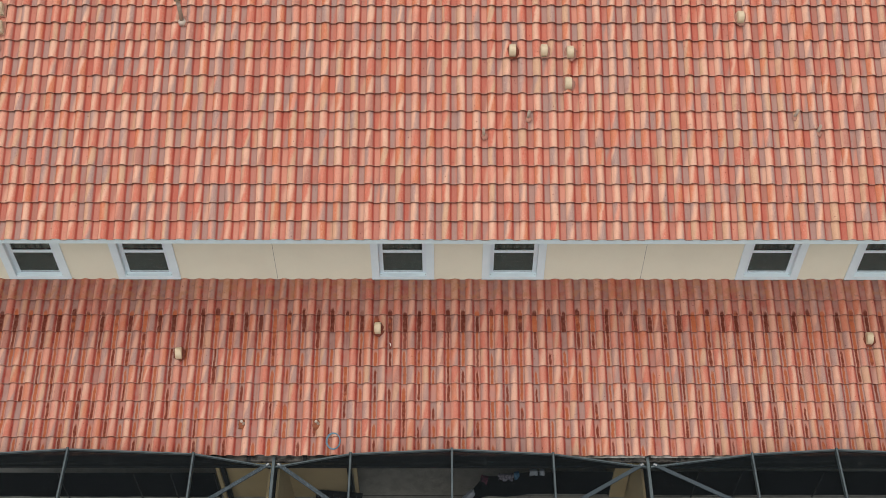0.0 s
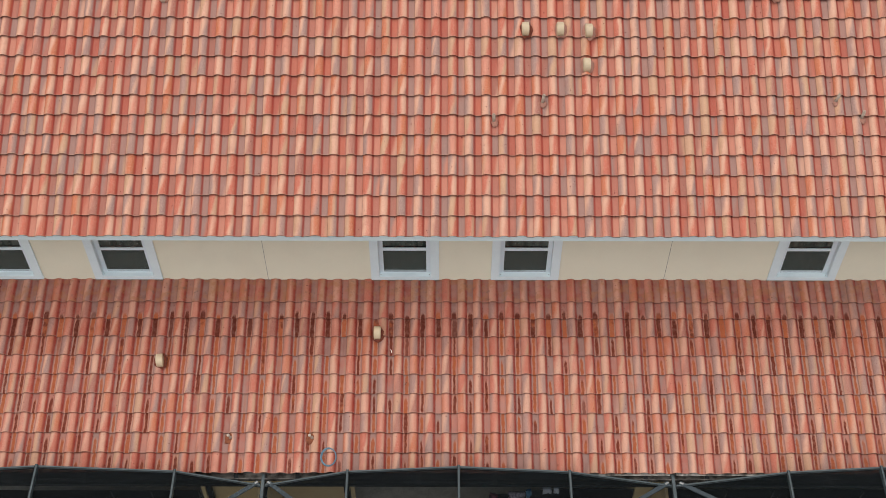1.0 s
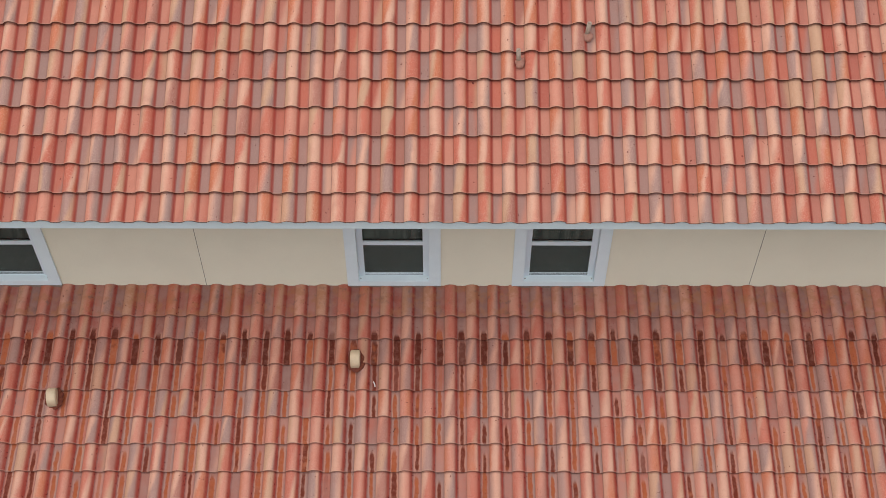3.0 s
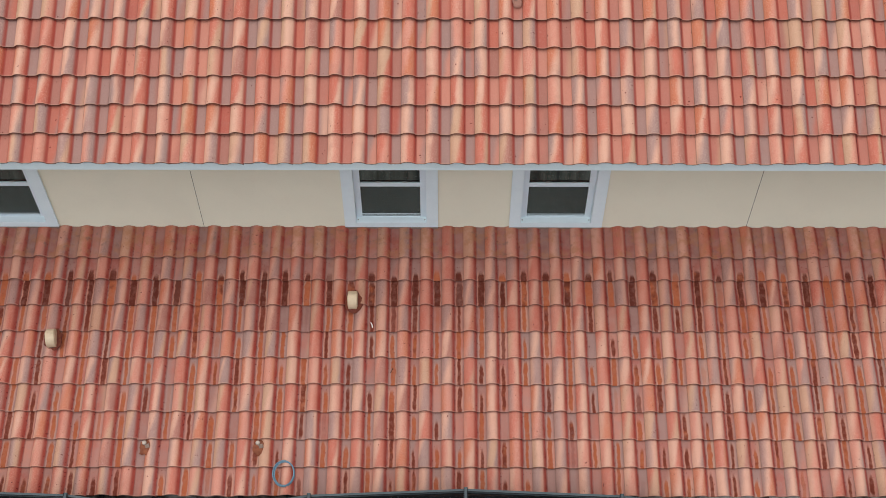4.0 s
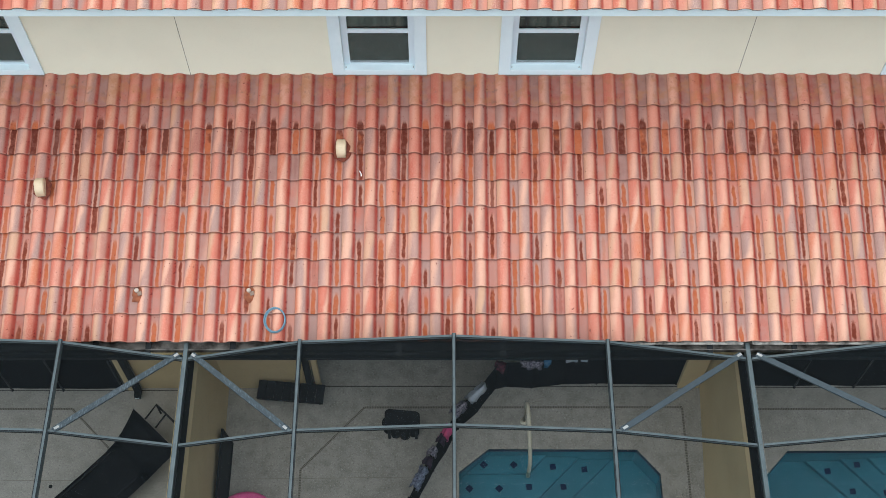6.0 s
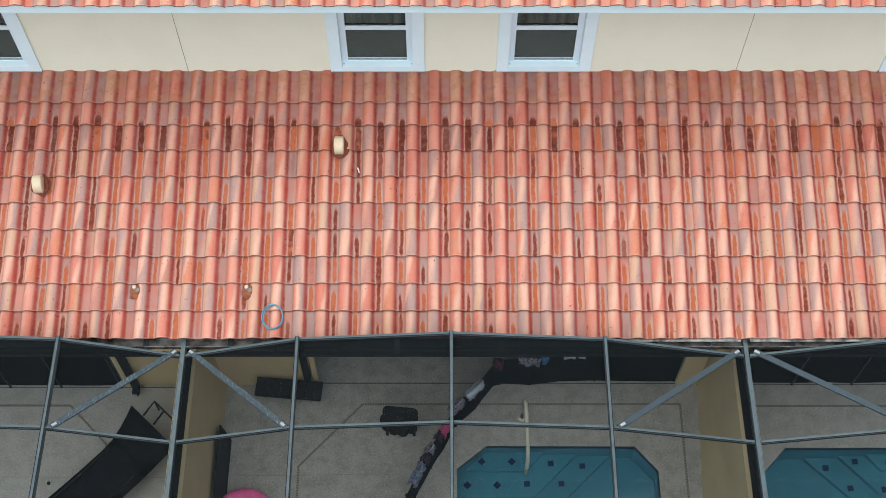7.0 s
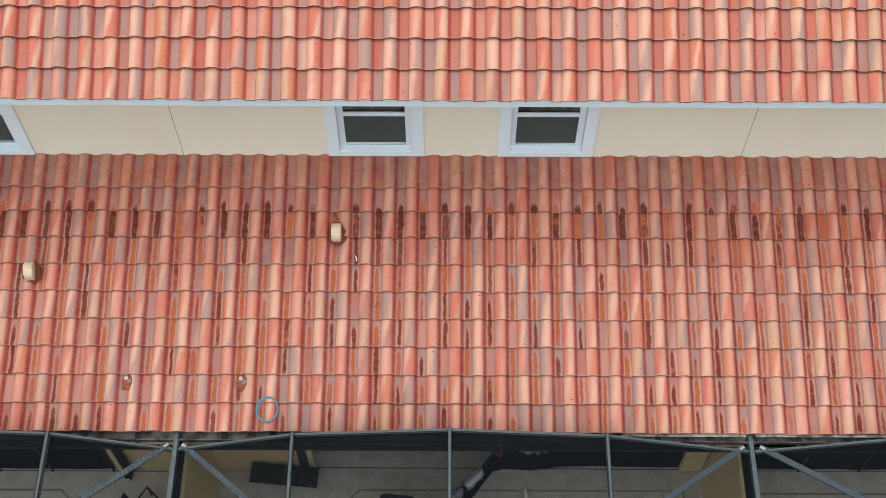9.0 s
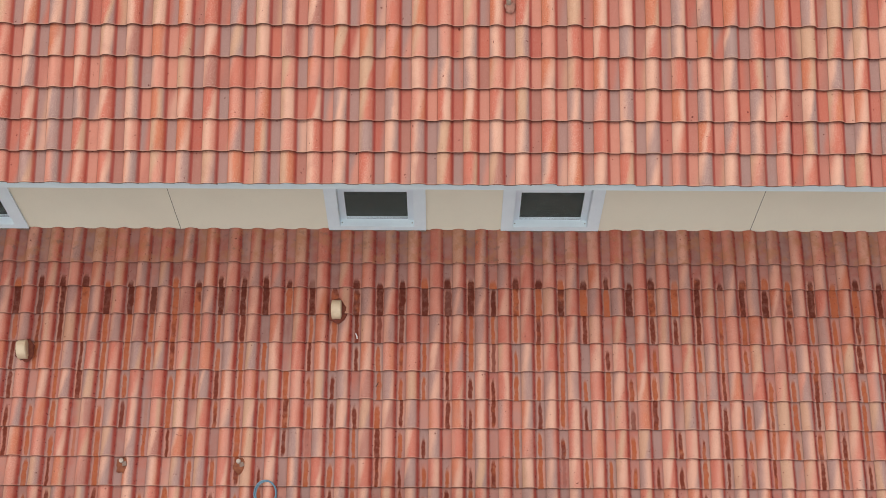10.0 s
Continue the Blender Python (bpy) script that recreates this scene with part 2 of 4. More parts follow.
        c = mix(tree, math_(tree, "MULTIPLY", math_(tree, "MULTIPLY", dots, near_seam), 0.85), c, (0.14, 0.018, 0.015))
    pan_barrel_tone = mix(tree, spread(tree, u, 0.40, 0.47), (0.89, 0.855, 0.85) if stained else (0.89, 0.83, 0.815), (1.02, 0.985, 0.98) if stained else (1.03, 0.967, 0.948))        # pans are multiplied darker than barrels
    c = mix(tree, 1.0, c, pan_barrel_tone, "MULTIPLY")
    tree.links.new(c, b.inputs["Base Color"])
    bump_(tree, b, sand, 0.4, 0.003)
    return mat


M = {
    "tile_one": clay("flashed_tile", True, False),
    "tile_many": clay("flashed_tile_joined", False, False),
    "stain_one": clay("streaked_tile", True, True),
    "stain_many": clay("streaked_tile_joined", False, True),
    "stucco": worn("cream_stucco", (0.795, 0.745, 0.585), (0.73, 0.68, 0.53), 1.1, 0.9, 90, 0.5, 0.35),
    "stucco_tan": worn("tan_stucco", (0.60, 0.475, 0.265), (0.50, 0.385, 0.21), 1.6, 0.9, 90, 0.6, 0.35),
    "white": worn("white_trim_paint", (0.745, 0.83, 0.845), (0.665, 0.75, 0.775), 2.5, 0.5, 120, 0.5, 0.1),
    "vinyl": worn("white_vinyl", (0.72, 0.79, 0.83), (0.65, 0.72, 0.765), 3.0, 0.35, 150, 0.4, 0.05),
    "joint": worn("dark_joint", (0.075, 0.07, 0.06), (0.05, 0.05, 0.045), 8, 0.9),
    "wall_joint": worn("stucco_joint", (0.22, 0.20, 0.16), (0.15, 0.135, 0.11), 8, 0.9),
    "channel": worn("drain_channel", (0.15, 0.138, 0.112), (0.10, 0.092, 0.077), 8, 0.9),
    "beige": worn("beige_vent_paint", (0.58, 0.45, 0.30), (0.46, 0.345, 0.22), 9, 0.6, 80, 0.6, 0.15),
    "mortar": worn("red_mortar", (0.115, 0.026, 0.016), (0.21, 0.06, 0.028), 25, 0.9, 120, 0.7, 0.6),
    "cement": worn("grey_cement", (0.24, 0.17, 0.13), (0.16, 0.10, 0.075), 30, 0.9, 90, 0.7, 0.5),
    "rusty_mortar": worn("rusty_mortar", (0.25, 0.08, 0.036), (0.14, 0.042, 0.022), 18, 0.9, 90, 0.8, 0.6),
    "mortar_grey": worn("dusty_mortar", (0.37, 0.185, 0.135), (0.24, 0.10, 0.07), 25, 0.9, 120, 0.7, 0.6),
    # tan stucco at half strength, porch shade put into the colour
    "porch_wall": worn("darkened_tan_back_wall", (0.30, 0.235, 0.14), (0.25, 0.19, 0.11), 1.6, 0.9, 90, 0.6, 0.35),
    # never in view; near-black only to keep bounced light off the patio
    "porch_soffit": worn("dark_unseen_soffit", (0.075, 0.06, 0.048), (0.055, 0.045, 0.036), 4, 0.8),
    "stone_pipe": worn("dusty_grey_pipe", (0.40, 0.31, 0.24), (0.27, 0.19, 0.145), 18, 0.75),
    "pvc": worn("weathered_pvc", (0.52, 0.42, 0.34), (0.36, 0.28, 0.22), 14, 0.55),
    "hose": worn("blue_hose", (0.12, 0.21, 0.265), (0.17, 0.27, 0.33), 9, 0.45),
    "bronze": worn("dark_bronze_aluminium", (0.062, 0.077, 0.079), (0.098, 0.115, 0.117), 5, 0.42, 60, 0.6, 0.1),
    "black_frame": worn("black_aluminium", (0.010, 0.011, 0.012), (0.016, 0.016, 0.018), 5, 0.6, spec=0.15),
    "bracket": worn("bare_aluminium", (0.36, 0.35, 0.33), (0.22, 0.22, 0.21), 9, 0.45),
    "galvanised": flecked("spangled_brace", (0.030, 0.040, 0.046), (0.115, 0.138, 0.15)),
    "slate_brace": worn("smooth_slate_brace", (0.046, 0.058, 0.065), (0.035, 0.045, 0.052), 12, 0.45, 150, 0.6, 0.1),
    "gutter": worn("weathered_gutter", (0.16, 0.145, 0.13), (0.020, 0.015, 0.012), 5.5, 0.7, 40, 1.0, 0.3),
    "drip": worn("grimy_pale_metal", (0.36, 0.335, 0.30), (0.05, 0.042, 0.035), 7, 0.6, 50, 0.9, 0.2),
    "concrete": worn("patio_concrete", (0.395, 0.373, 0.325), (0.255, 0.238, 0.20), 5.0, 0.9, 36, 0.7, 0.8, speck=0.65),
    "pale_concrete": worn("pale_patio_concrete", (0.435, 0.41, 0.36), (0.31, 0.29, 0.245), 4.0, 0.9, 36, 0.6, 0.8, speck=0.55),
    "drain": worn("drain_grate", (0.30, 0.275, 0.225), (0.22, 0.20, 0.165), 8, 0.8),
    "black_mesh": worn("black_fence_mesh", (0.008, 0.008, 0.009), (0.013, 0.013, 0.013), 6, 0.95, spec=0.05),
    "black_fabric": worn("black_sling_fabric", (0.013, 0.013, 0.014), (0.022, 0.022, 0.022), 6, 0.95, spec=0.08),
    "pole": worn("dark_grey_pole", (0.015, 0.016, 0.018), (0.021, 0.022, 0.024), 8, 0.5),
    "grass": worn("lawn", (0.05, 0.085, 0.025), (0.09, 0.1, 0.04), 1.5, 0.95, 30, 0.7, 0.8),
    "ivory": worn("ivory_rail", (0.58, 0.54, 0.42), (0.5, 0.45, 0.34), 8, 0.4),
    "pool_shell": worn("blue_pool_plaster", (0.086, 0.212, 0.258), (0.060, 0.166, 0.210), 1.8, 0.6, 40, 0.6, 0.1),
    "pool_tile": worn("navy_tile", (0.006, 0.014, 0.055), (0.010, 0.022, 0.075), 8, 0.3),
    "pink": worn("pink_cloth", (0.92, 0.17, 0.42), (0.75, 0.06, 0.26), 9, 0.7),
    "cloth_pale": worn("pale_cloth", (0.72, 0.76, 0.82), (0.5, 0.55, 0.68), 26, 0.8),
    "cloth_lilac": worn("lilac_printed_cloth", (0.46, 0.50, 0.66), (0.12, 0.13, 0.2), 26, 0.8, 90, 1.0),
    "cloth_print": worn("printed_cloth", (0.55, 0.5, 0.58), (0.05, 0.05, 0.09), 34, 0.8, 90, 1.0),
    "cloth_blue": worn("blue_cloth", (0.06, 0.22, 0.42), (0.3, 0.45, 0.6), 20, 0.7),
    "cloth_wine": worn("wine_printed_cloth", (0.30, 0.06, 0.10), (0.05, 0.03, 0.05), 24, 0.8, 90, 1.0),
    "cloth_dark": worn("dark_purple_cloth", (0.05, 0.03, 0.06), (0.16, 0.08, 0.12), 22, 0.8),
    "curtain": draped("curtain_folds", (0.155, 0.162, 0.145), (0.048, 0.060, 0.058), 0, 7.0),
    "slat_blind": draped("slatted_blind", (0.192, 0.199, 0.175), (0.138, 0.146, 0.132), 2, 40.0),
    "twig": worn("dry_twig", (0.03, 0.02, 0.015), (0.05, 0.03, 0.02), 20, 0.9),
    "feather": worn("white_feather", (0.75, 0.74, 0.72), (0.6, 0.6, 0.6), 20, 0.8),
}


def glassy(name, color, rough, ior, weight=1.0):
    mat, tree, b = nodes_of(name, rough)
    b.inputs["Base Color"].default_value = (*color, 1)
    b.inputs["Transmission Weight"].default_value = weight
    b.inputs["IOR"].default_value = ior
    return mat, tree, b


M["glass"] = glassy("window_glass", (0.7, 0.76, 0.74), 0.08, 1.22)[0]
M["water"], wtree, wb = glassy("pool_water", (0.70, 0.885, 0.935), 0.02, 1.33)
bump_(wtree, wb, noise_(wtree, world_place(wtree), 5.0, 2), 0.06, 0.02)


def screen_mat(name, color, cover):
    """Insect screen: a fine weave that lets part of the light through."""
    mat = bpy.data.materials.new(name)
    mat.use_nodes = True
    tree = mat.node_tree
    b = tree.nodes["Principled BSDF"]
    b.inputs["Base Color"].default_value = (*color, 1)
    b.inputs["Roughness"].default_value = 0.8
    b.inputs["Specular IOR Level"].default_value = 0.05
    clear = tree.nodes.new("ShaderNodeBsdfTransparent")
    m = tree.nodes.new("ShaderNodeMixShader")
    m.inputs[0].default_value = cover
    tree.links.new(clear.outputs[0], m.inputs[1])
    tree.links.new(b.outputs[0], m.inputs[2])
    tree.links.new(m.outputs[0], tree.nodes["Material Output"].inputs[0])
    return mat


M["screen"] = screen_mat("insect_screen", (0.010, 0.012, 0.013), 0.435)
M["dense_screen"] = screen_mat("dense_screen", (0.009, 0.011, 0.012), 0.9)
M["window_screen"] = screen_mat("window_screen", (0.07, 0.075, 0.07), 0.3)


# ---- mesh helpers ----
def link_mesh(name, bm, material, parent=None, label="", smooth=False):
    me = bpy.data.meshes.new(name)
    bm.normal_update()
    bm.to_mesh(me)
    bm.free()
    me.materials.append(M[material])
    if smooth:
        me.polygons.foreach_set("use_smooth", [True] * len(me.polygons))
    ob = new(name, me)
    if parent is not None:
        ob.parent = parent
    if label:
        ob["label"] = label
    return ob


def part(name, bm, material, parent, label="", smooth=False):
    return link_mesh(name, bm, material, parent, label, smooth)


def thing(name, place=(0, 0, 0), label="", category="", group="", kind=""):
    ob = new(name)
    ob.empty_display_size = 0.1
    ob.matrix_basis = pose(*place)
    return tagged(ob, label, category, group, kind)


def add_box(bm, lo, hi, m=None):
    (x0, y0, z0), (x1, y1, z1) = lo, hi
    vs = [bm.verts.new(m @ Vector(p) if m else p) for p in
          [(x0, y0, z0), (x1, y0, z0), (x1, y1, z0), (x0, y1, z0), (x0, y0, z1), (x1, y0, z1), (x1, y1, z1), (x0, y1, z1)]]
    for f in [(3, 2, 1, 0), (4, 5, 6, 7), (0, 1, 5, 4), (1, 2, 6, 5), (2, 3, 7, 6), (3, 0, 4, 7)]:
        bm.faces.new([vs[i] for i in f])
    return vs


def box(lo, hi, bevel=0.0, m=None):
    bm = bmesh.new()
    add_box(bm, lo, hi, m)
    if bevel:
        bmesh.ops.bevel(bm, geom=bm.edges[:], offset=bevel, segments=2, affect="EDGES", profile=0.6)
    return bm


def bar(a, b, wide, high, bevel=0.006, up=(0, 0, 1)):
    """A straight square tube from a to b."""
    a, b = Vector(a), Vector(b)
    along = (b - a).normalized()
    side = along.cross(Vector(up)).normalized()
    top = side.cross(along)
    m = Matrix((side, along, top)).transposed().to_4x4()
    m.translation = a
    return box((-wide / 2, 0, -high / 2), (wide / 2, (b - a).length, high / 2), bevel, m)


def tube(points, radius, sides=10, closed=False, bm=None):
    """A round tube along points."""
    bm = bm or bmesh.new()
    pts = [Vector(q) for q in points]
    rings = []
    n = len(pts)
    for i, q in enumerate(pts):
        a = pts[(i - 1) % n] if (closed or i) else q
        b = pts[(i + 1) % n] if (closed or i < n - 1) else q
        d = (b - a).normalized()
        s = d.cross(Vector((0, 0, 1)))
        s = s.normalized() if s.length > 1e-4 else Vector((1, 0, 0))
        w = s.cross(d)
        rings.append([bm.verts.new(q + radius * (math.cos(2 * math.pi * k / sides) * s + math.sin(2 * math.pi * k / sides) * w)) for k in range(sides)])
    for i in range(n if closed else n - 1):
        r0, r1 = rings[i], rings[(i + 1) % n]
        for k in range(sides):
            bm.faces.new((r0[k], r0[(k + 1) % sides], r1[(k + 1) % sides], r1[k]))
    if not closed:
        bm.faces.new(rings[0][::-1])
        bm.faces.new(rings[-1])
    return bm


def lathe(profile, sides=16, m=None, bm=None):
    """A turned shape from (radius, height) pairs, closed at both ends."""
    bm = bm or bmesh.new()
    rings = []
    for r, z in profile:
        ring = [Vector((r * math.cos(2 * math.pi * k / sides), r * math.sin(2 * math.pi * k / sides), z)) for k in range(sides)]
        rings.append([bm.verts.new(m @ q if m else q) for q in ring])
    for r0, r1 in zip(rings, rings[1:]):
        for k in range(sides):
            bm.faces.new((r0[k], r0[(k + 1) % sides], r1[(k + 1) % sides], r1[k]))
    bm.faces.new(rings[0][::-1])
    bm.faces.new(rings[-1])
    return bm


def slab(outline, z0, z1, bevel=0.0):
    """A flat plate with the given outline (counter-clockwise)."""
    bm = bmesh.new()
    low = [bm.verts.new((x, y, z0)) for x, y in outline]
    top = [bm.verts.new((x, y, z1)) for x, y in outline]
    bm.faces.new(low[::-1])
    bm.faces.new(top)
    n = len(low)
    for i in range(n):
        bm.faces.new((low[i], low[(i + 1) % n], top[(i + 1) % n], top[i]))
    if bevel:
        bmesh.ops.bevel(bm, geom=[e for e in bm.edges if abs(e.verts[0].co.z - z1) < 1e-6 and abs(e.verts[1].co.z - z1) < 1e-6],
                        offset=bevel, segments=2, affect="EDGES")
    return bm


# ---- the plan ----
UNIT, MID = 7.64, 0.265                 # width of a dwelling, middle of the central one
WEST, EAST = MID - 1.5 * UNIT, MID + 1.5 * UNIT
EAVE_Y, EAVE_Z, STEEP = -0.838, 6.019, radians(26.6)
BASE_Z, GENTLE = 3.70, radians(16.0)
LOW_EAVE = 3.79                         # slope length of the lower roof
COURSE, PITCH = 0.369, 0.30
HALL = 12.6                             # depth of the house
RIDGE_Y = HALL / 2
UP_LEN = (RIDGE_Y - EAVE_Y) / math.cos(STEEP)


def upper(x, s, h=0.0):
    return Vector((x, EAVE_Y + s * math.cos(STEEP) - h * math.sin(STEEP), EAVE_Z + s * math.sin(STEEP) + h * math.cos(STEEP)))


def lower(x, s, h=0.0):
    return Vector((x, -s * math.cos(GENTLE) - h * math.sin(GENTLE), BASE_Z - s * math.sin(GENTLE) + h * math.cos(GENTLE)))


def on_upper(x, y):
    return upper(x, (y - EAVE_Y) / math.cos(STEEP))


def on_lower(x, y):
    return lower(x, -y / math.cos(GENTLE))


# ---- ground and patios ----
def sheet_with_hole(outer, hole, z, depth):
    """A slab with a hole through it."""
    bm = bmesh.new()
    edges = []
    for loop in (outer, hole):
        vs = [bm.verts.new((x, y, z)) for x, y in loop]
        edges += [bm.edges.new((vs[i], vs[(i + 1) % len(vs)])) for i in range(len(vs))]
    bmesh.ops.triangle_fill(bm, edges=edges, use_beauty=True)
    for f in bm.faces:
        if f.normal.z < 0:
            f.normal_flip()
    made = bmesh.ops.extrude_face_region(bm, geom=bm.faces[:])["geom"]
    for v in made:
        if isinstance(v, bmesh.types.BMVert):
            v.co.z = z
    for v in bm.verts:
        if v not in made:
            v.co.z = z - depth
    bmesh.ops.recalc_face_normals(bm, faces=bm.faces[:])
    return bm


YARD = -10.2
ground = tagged(link_mesh("ground", sheet_with_hole([(-2500, -2500), (2500, -2500), (2500, 2500), (-2500, 2500)],
                                                    [(WEST, YARD), (EAST, YARD), (EAST, HALL), (WEST, HALL)], -0.1, 0.3), "grass"),
                "green lawn that stretches away round the houses", "ground", kind="structure")
tagged(link_mesh("floor", box((WEST, 0.1, -0.2), (EAST, HALL, -0.01)), "concrete"), "bare concrete slab under the house", "floor", kind="structure")

WALL_W, WALL_E = (-3.607, -3.37), (3.92, 4.2)       # party walls between the patios
POOL_MID = [(0.215, -8.3), (3.196, -8.3), (3.19, -4.53), (2.867, -4.15), (0.66, -4.14), (0.215, -4.50)]
POOL_EAST = [(4.74, -8.3), (7.75, -8.3), (7.75, -4.55), (7.4, -4.17), (5.112, -4.17), (4.745, -4.55)]


def patio(lo, hi, pool, material):
    outer = [(lo, YARD), (hi, YARD), (hi, 0.1), (lo, 0.1)]
    bm = sheet_with_hole(outer, pool, 0.0, 0.12) if pool else slab(outer, -0.12, 0.0)
    return tagged(link_mesh("patio", bm, material), "weathered grey-beige concrete patio round the pool", "patio", kind="structure")


PATIOS = [patio(WALL_W[1], WALL_E[0], POOL_MID, "concrete"), patio(WALL_E[1], EAST, POOL_EAST, "pale_concrete"), patio(WEST, WALL_W[0], None, "pale_concrete")]


def pool(outline, marks, diamonds, treads):
    top = thing("swimming_pool", (0, 0, 0), "blue plastered swimming pool with clipped corners and navy tiles", "swimming pool", "pools on the patios")
    n = len(outline)
    bm = bmesh.new()
    rim = [bm.verts.new((x, y, -0.012)) for x, y in outline]
    bed = [bm.verts.new((x, y, -0.50)) for x, y in outline]
    for i in range(n):
        bm.faces.new((rim[(i + 1) % n], rim[i], bed[i], bed[(i + 1) % n]))
    bm.faces.new(bed)
    part("shell", bm, "pool_shell", top)
    cx, cy = sum(x for x, _ in outline) / n, sum(y for _, y in outline) / n
    band = bmesh.new()
    for i in range(n):
        (x0, y0), (x1, y1) = outline[i], outline[(i + 1) % n]
        a, b = Vector((x0, y0, 0)), Vector((x1, y1, 0))
        out = Vector((b.y - a.y, a.x - b.x, 0)).normalized() * 0.012
        vs = [band.verts.new(q) for q in ((a.x - out.x, a.y - out.y, -0.012), (b.x - out.x, b.y - out.y, -0.012),
                                          (b.x - out.x, b.y - out.y, -0.075), (a.x - out.x, a.y - out.y, -0.075))]
        band.faces.new(vs)
    part("waterline_tile", band, "pool_tile", top, "navy waterline tiles")
    part("water", slab([(cx + (x - cx) * 0.997, cy + (y - cy) * 0.997) for x, y in outline], -0.10, -0.085), "water", top, "clear still water").visible_shadow = False
    for z, plan in treads:
        part("step", slab(plan, -0.51, z, 0.006), "pool_shell", top, "rounded blue pool step")
    for (x, y, z), turned in zip(marks, diamonds):
        m = pose(x, y, z + 0.001, 0, 0, 45 if turned else 4)
        part("floor_tile", box((-0.045, -0.045, 0), (0.045, 0.045, 0.006), 0, m), "pool_tile", top)
    return top


HIGH, MIDDLE, DEEP = -0.26, -0.34, -0.42
pool(POOL_MID, [(0.59, -4.298, HIGH), (1.041, -4.299, HIGH), (0.373, -4.641, MIDDLE), (0.819, -4.641, MIDDLE), (1.634, -4.299, MIDDLE), (2.116, -4.314, DEEP),
                (1.266, -4.616, MIDDLE), (1.788, -4.587, DEEP)], [1, 1, 1, 1, 0, 0, 0, 0],
     [(HIGH, [(0.33, -4.43), (1.26, -4.43), (1.53, -4.145), (0.662, -4.145)]),
      (MIDDLE, [(0.22, -4.81), (1.38, -4.81), (2.03, -4.147), (0.66, -4.144), (0.22, -4.50)]),
      (DEEP, [(0.22, -5.17), (1.48, -5.17), (2.53, -4.15), (0.66, -4.146), (0.22, -4.504)])])
pool(POOL_EAST, [(5.792, -4.345, DEEP), (6.225, -4.269, MIDDLE), (6.121, -4.661, DEEP), (6.7, -4.33, HIGH), (6.6, -4.705, MIDDLE)], [0, 0, 0, 0, 0],
     [(HIGH, [(6.58, -4.43), (7.58, -4.43), (7.39, -4.18), (6.38, -4.18)]),
      (MIDDLE, [(6.56, -4.81), (7.74, -4.81), (7.74, -4.56), (7.39, -4.18), (5.99, -4.18)]),
      (DEEP, [(6.46, -5.17), (7.74, -5.17), (7.74, -4.56), (7.39, -4.18), (5.48, -4.18)])])


def drain(points):
    """A narrow slotted trench drain let into the patio."""
    top = thing("patio_drain", (0, 0, 0), "narrow slotted trench drain let into the concrete", "drain", "patio drains")
    base, bars = bmesh.new(), bmesh.new()
    for a, b in zip(points, points[1:]):
        a, b = Vector((*a, 0)), Vector((*b, 0))
        d = (b - a).normalized()
        s = Vector((-d.y, d.x, 0))
        m = Matrix((d, s, (0, 0, 1))).transposed().to_4x4()
        m.translation = a
        add_box(base, (0, -0.016, -0.01), ((b - a).length, 0.016, 0.003), m)
        k = 0.0
        while k < (b - a).length - 0.02:
            add_box(bars, (k, -0.017, 0.003), (k + 0.012, 0.017, 0.007), m)
            k += 0.025
    part("channel", base, "channel", top)
    part("grate", bars, "drain", top)["kind"] = "stuff"


drain([(-2.08, -10.0), (-2.127, -4.461), (-1.212, -3.478), (3.606, -3.475), (3.56, -10.0)])
drain([(-10.6, -3.50), (-5.639, -3.50), (-5.009, -4.123), (-4.97, -10.0)])
drain([(4.62, -10.0), (4.62, -3.505), (10.8, -3.505)])


def seam(a, b, wide, patio_ob):
    part("control_joint", bar((*a, 0.0), (*b, 0.0), wide, 0.008, 0), "joint" if wide > 0.01 else "drain", patio_ob)


seam((-3.26, -3.13), (3.86, -3.135), 0.014, PATIOS[0])
seam((-3.26, -4.61), (-0.3, -4.575), 0.006, PATIOS[0])
seam((-10.8, -3.2), (-3.6, -3.2), 0.012, PATIOS[2])
seam((-10.8, -4.6), (-3.6, -4.64), 0.006, PATIOS[2])
seam((4.16, -3.15), (11.3, -3.15), 0.012, PATIOS[1])

# ---- walls ----
WINDOWS = [MID + u * UNIT - 0.012 + side for u in (-1, 0, 1) for side in (-1.152, 1.152)]
FACE, GAP, LOW_Z, TOP_Z = 0.018, 0.495, 3.79, 5.36     # wall face, half width and height of the window openings
bm = bmesh.new()
sides = [WEST] + [x + d for x in WINDOWS for d in (-GAP, GAP)] + [EAST]
grid = [[bm.verts.new((x, FACE, z)) for x in sides] for z in (2.2, LOW_Z, TOP_Z, 5.95)]
for r in range(3):
    for k in range(len(sides) - 1):
        if r != 1 or k % 2 == 0:
            bm.faces.new((grid[r][k], grid[r][k + 1], grid[r + 1][k + 1], grid[r + 1][k]))
for q in bmesh.ops.extrude_face_region(bm, geom=bm.faces[:])["geom"]:
    if isinstance(q, bmesh.types.BMVert):
        q.co.y = 0.2
bmesh.ops.recalc_face_normals(bm, faces=bm.faces[:])
tagged(link_mesh("wall_upper_storey", bm, "stucco"), "smooth cream stucco wall under the upper eaves", "wall", kind="structure")
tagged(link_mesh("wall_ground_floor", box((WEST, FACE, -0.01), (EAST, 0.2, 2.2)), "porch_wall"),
       "tan stucco back wall, colour darkened for the porch shade", "wall", kind="structure")
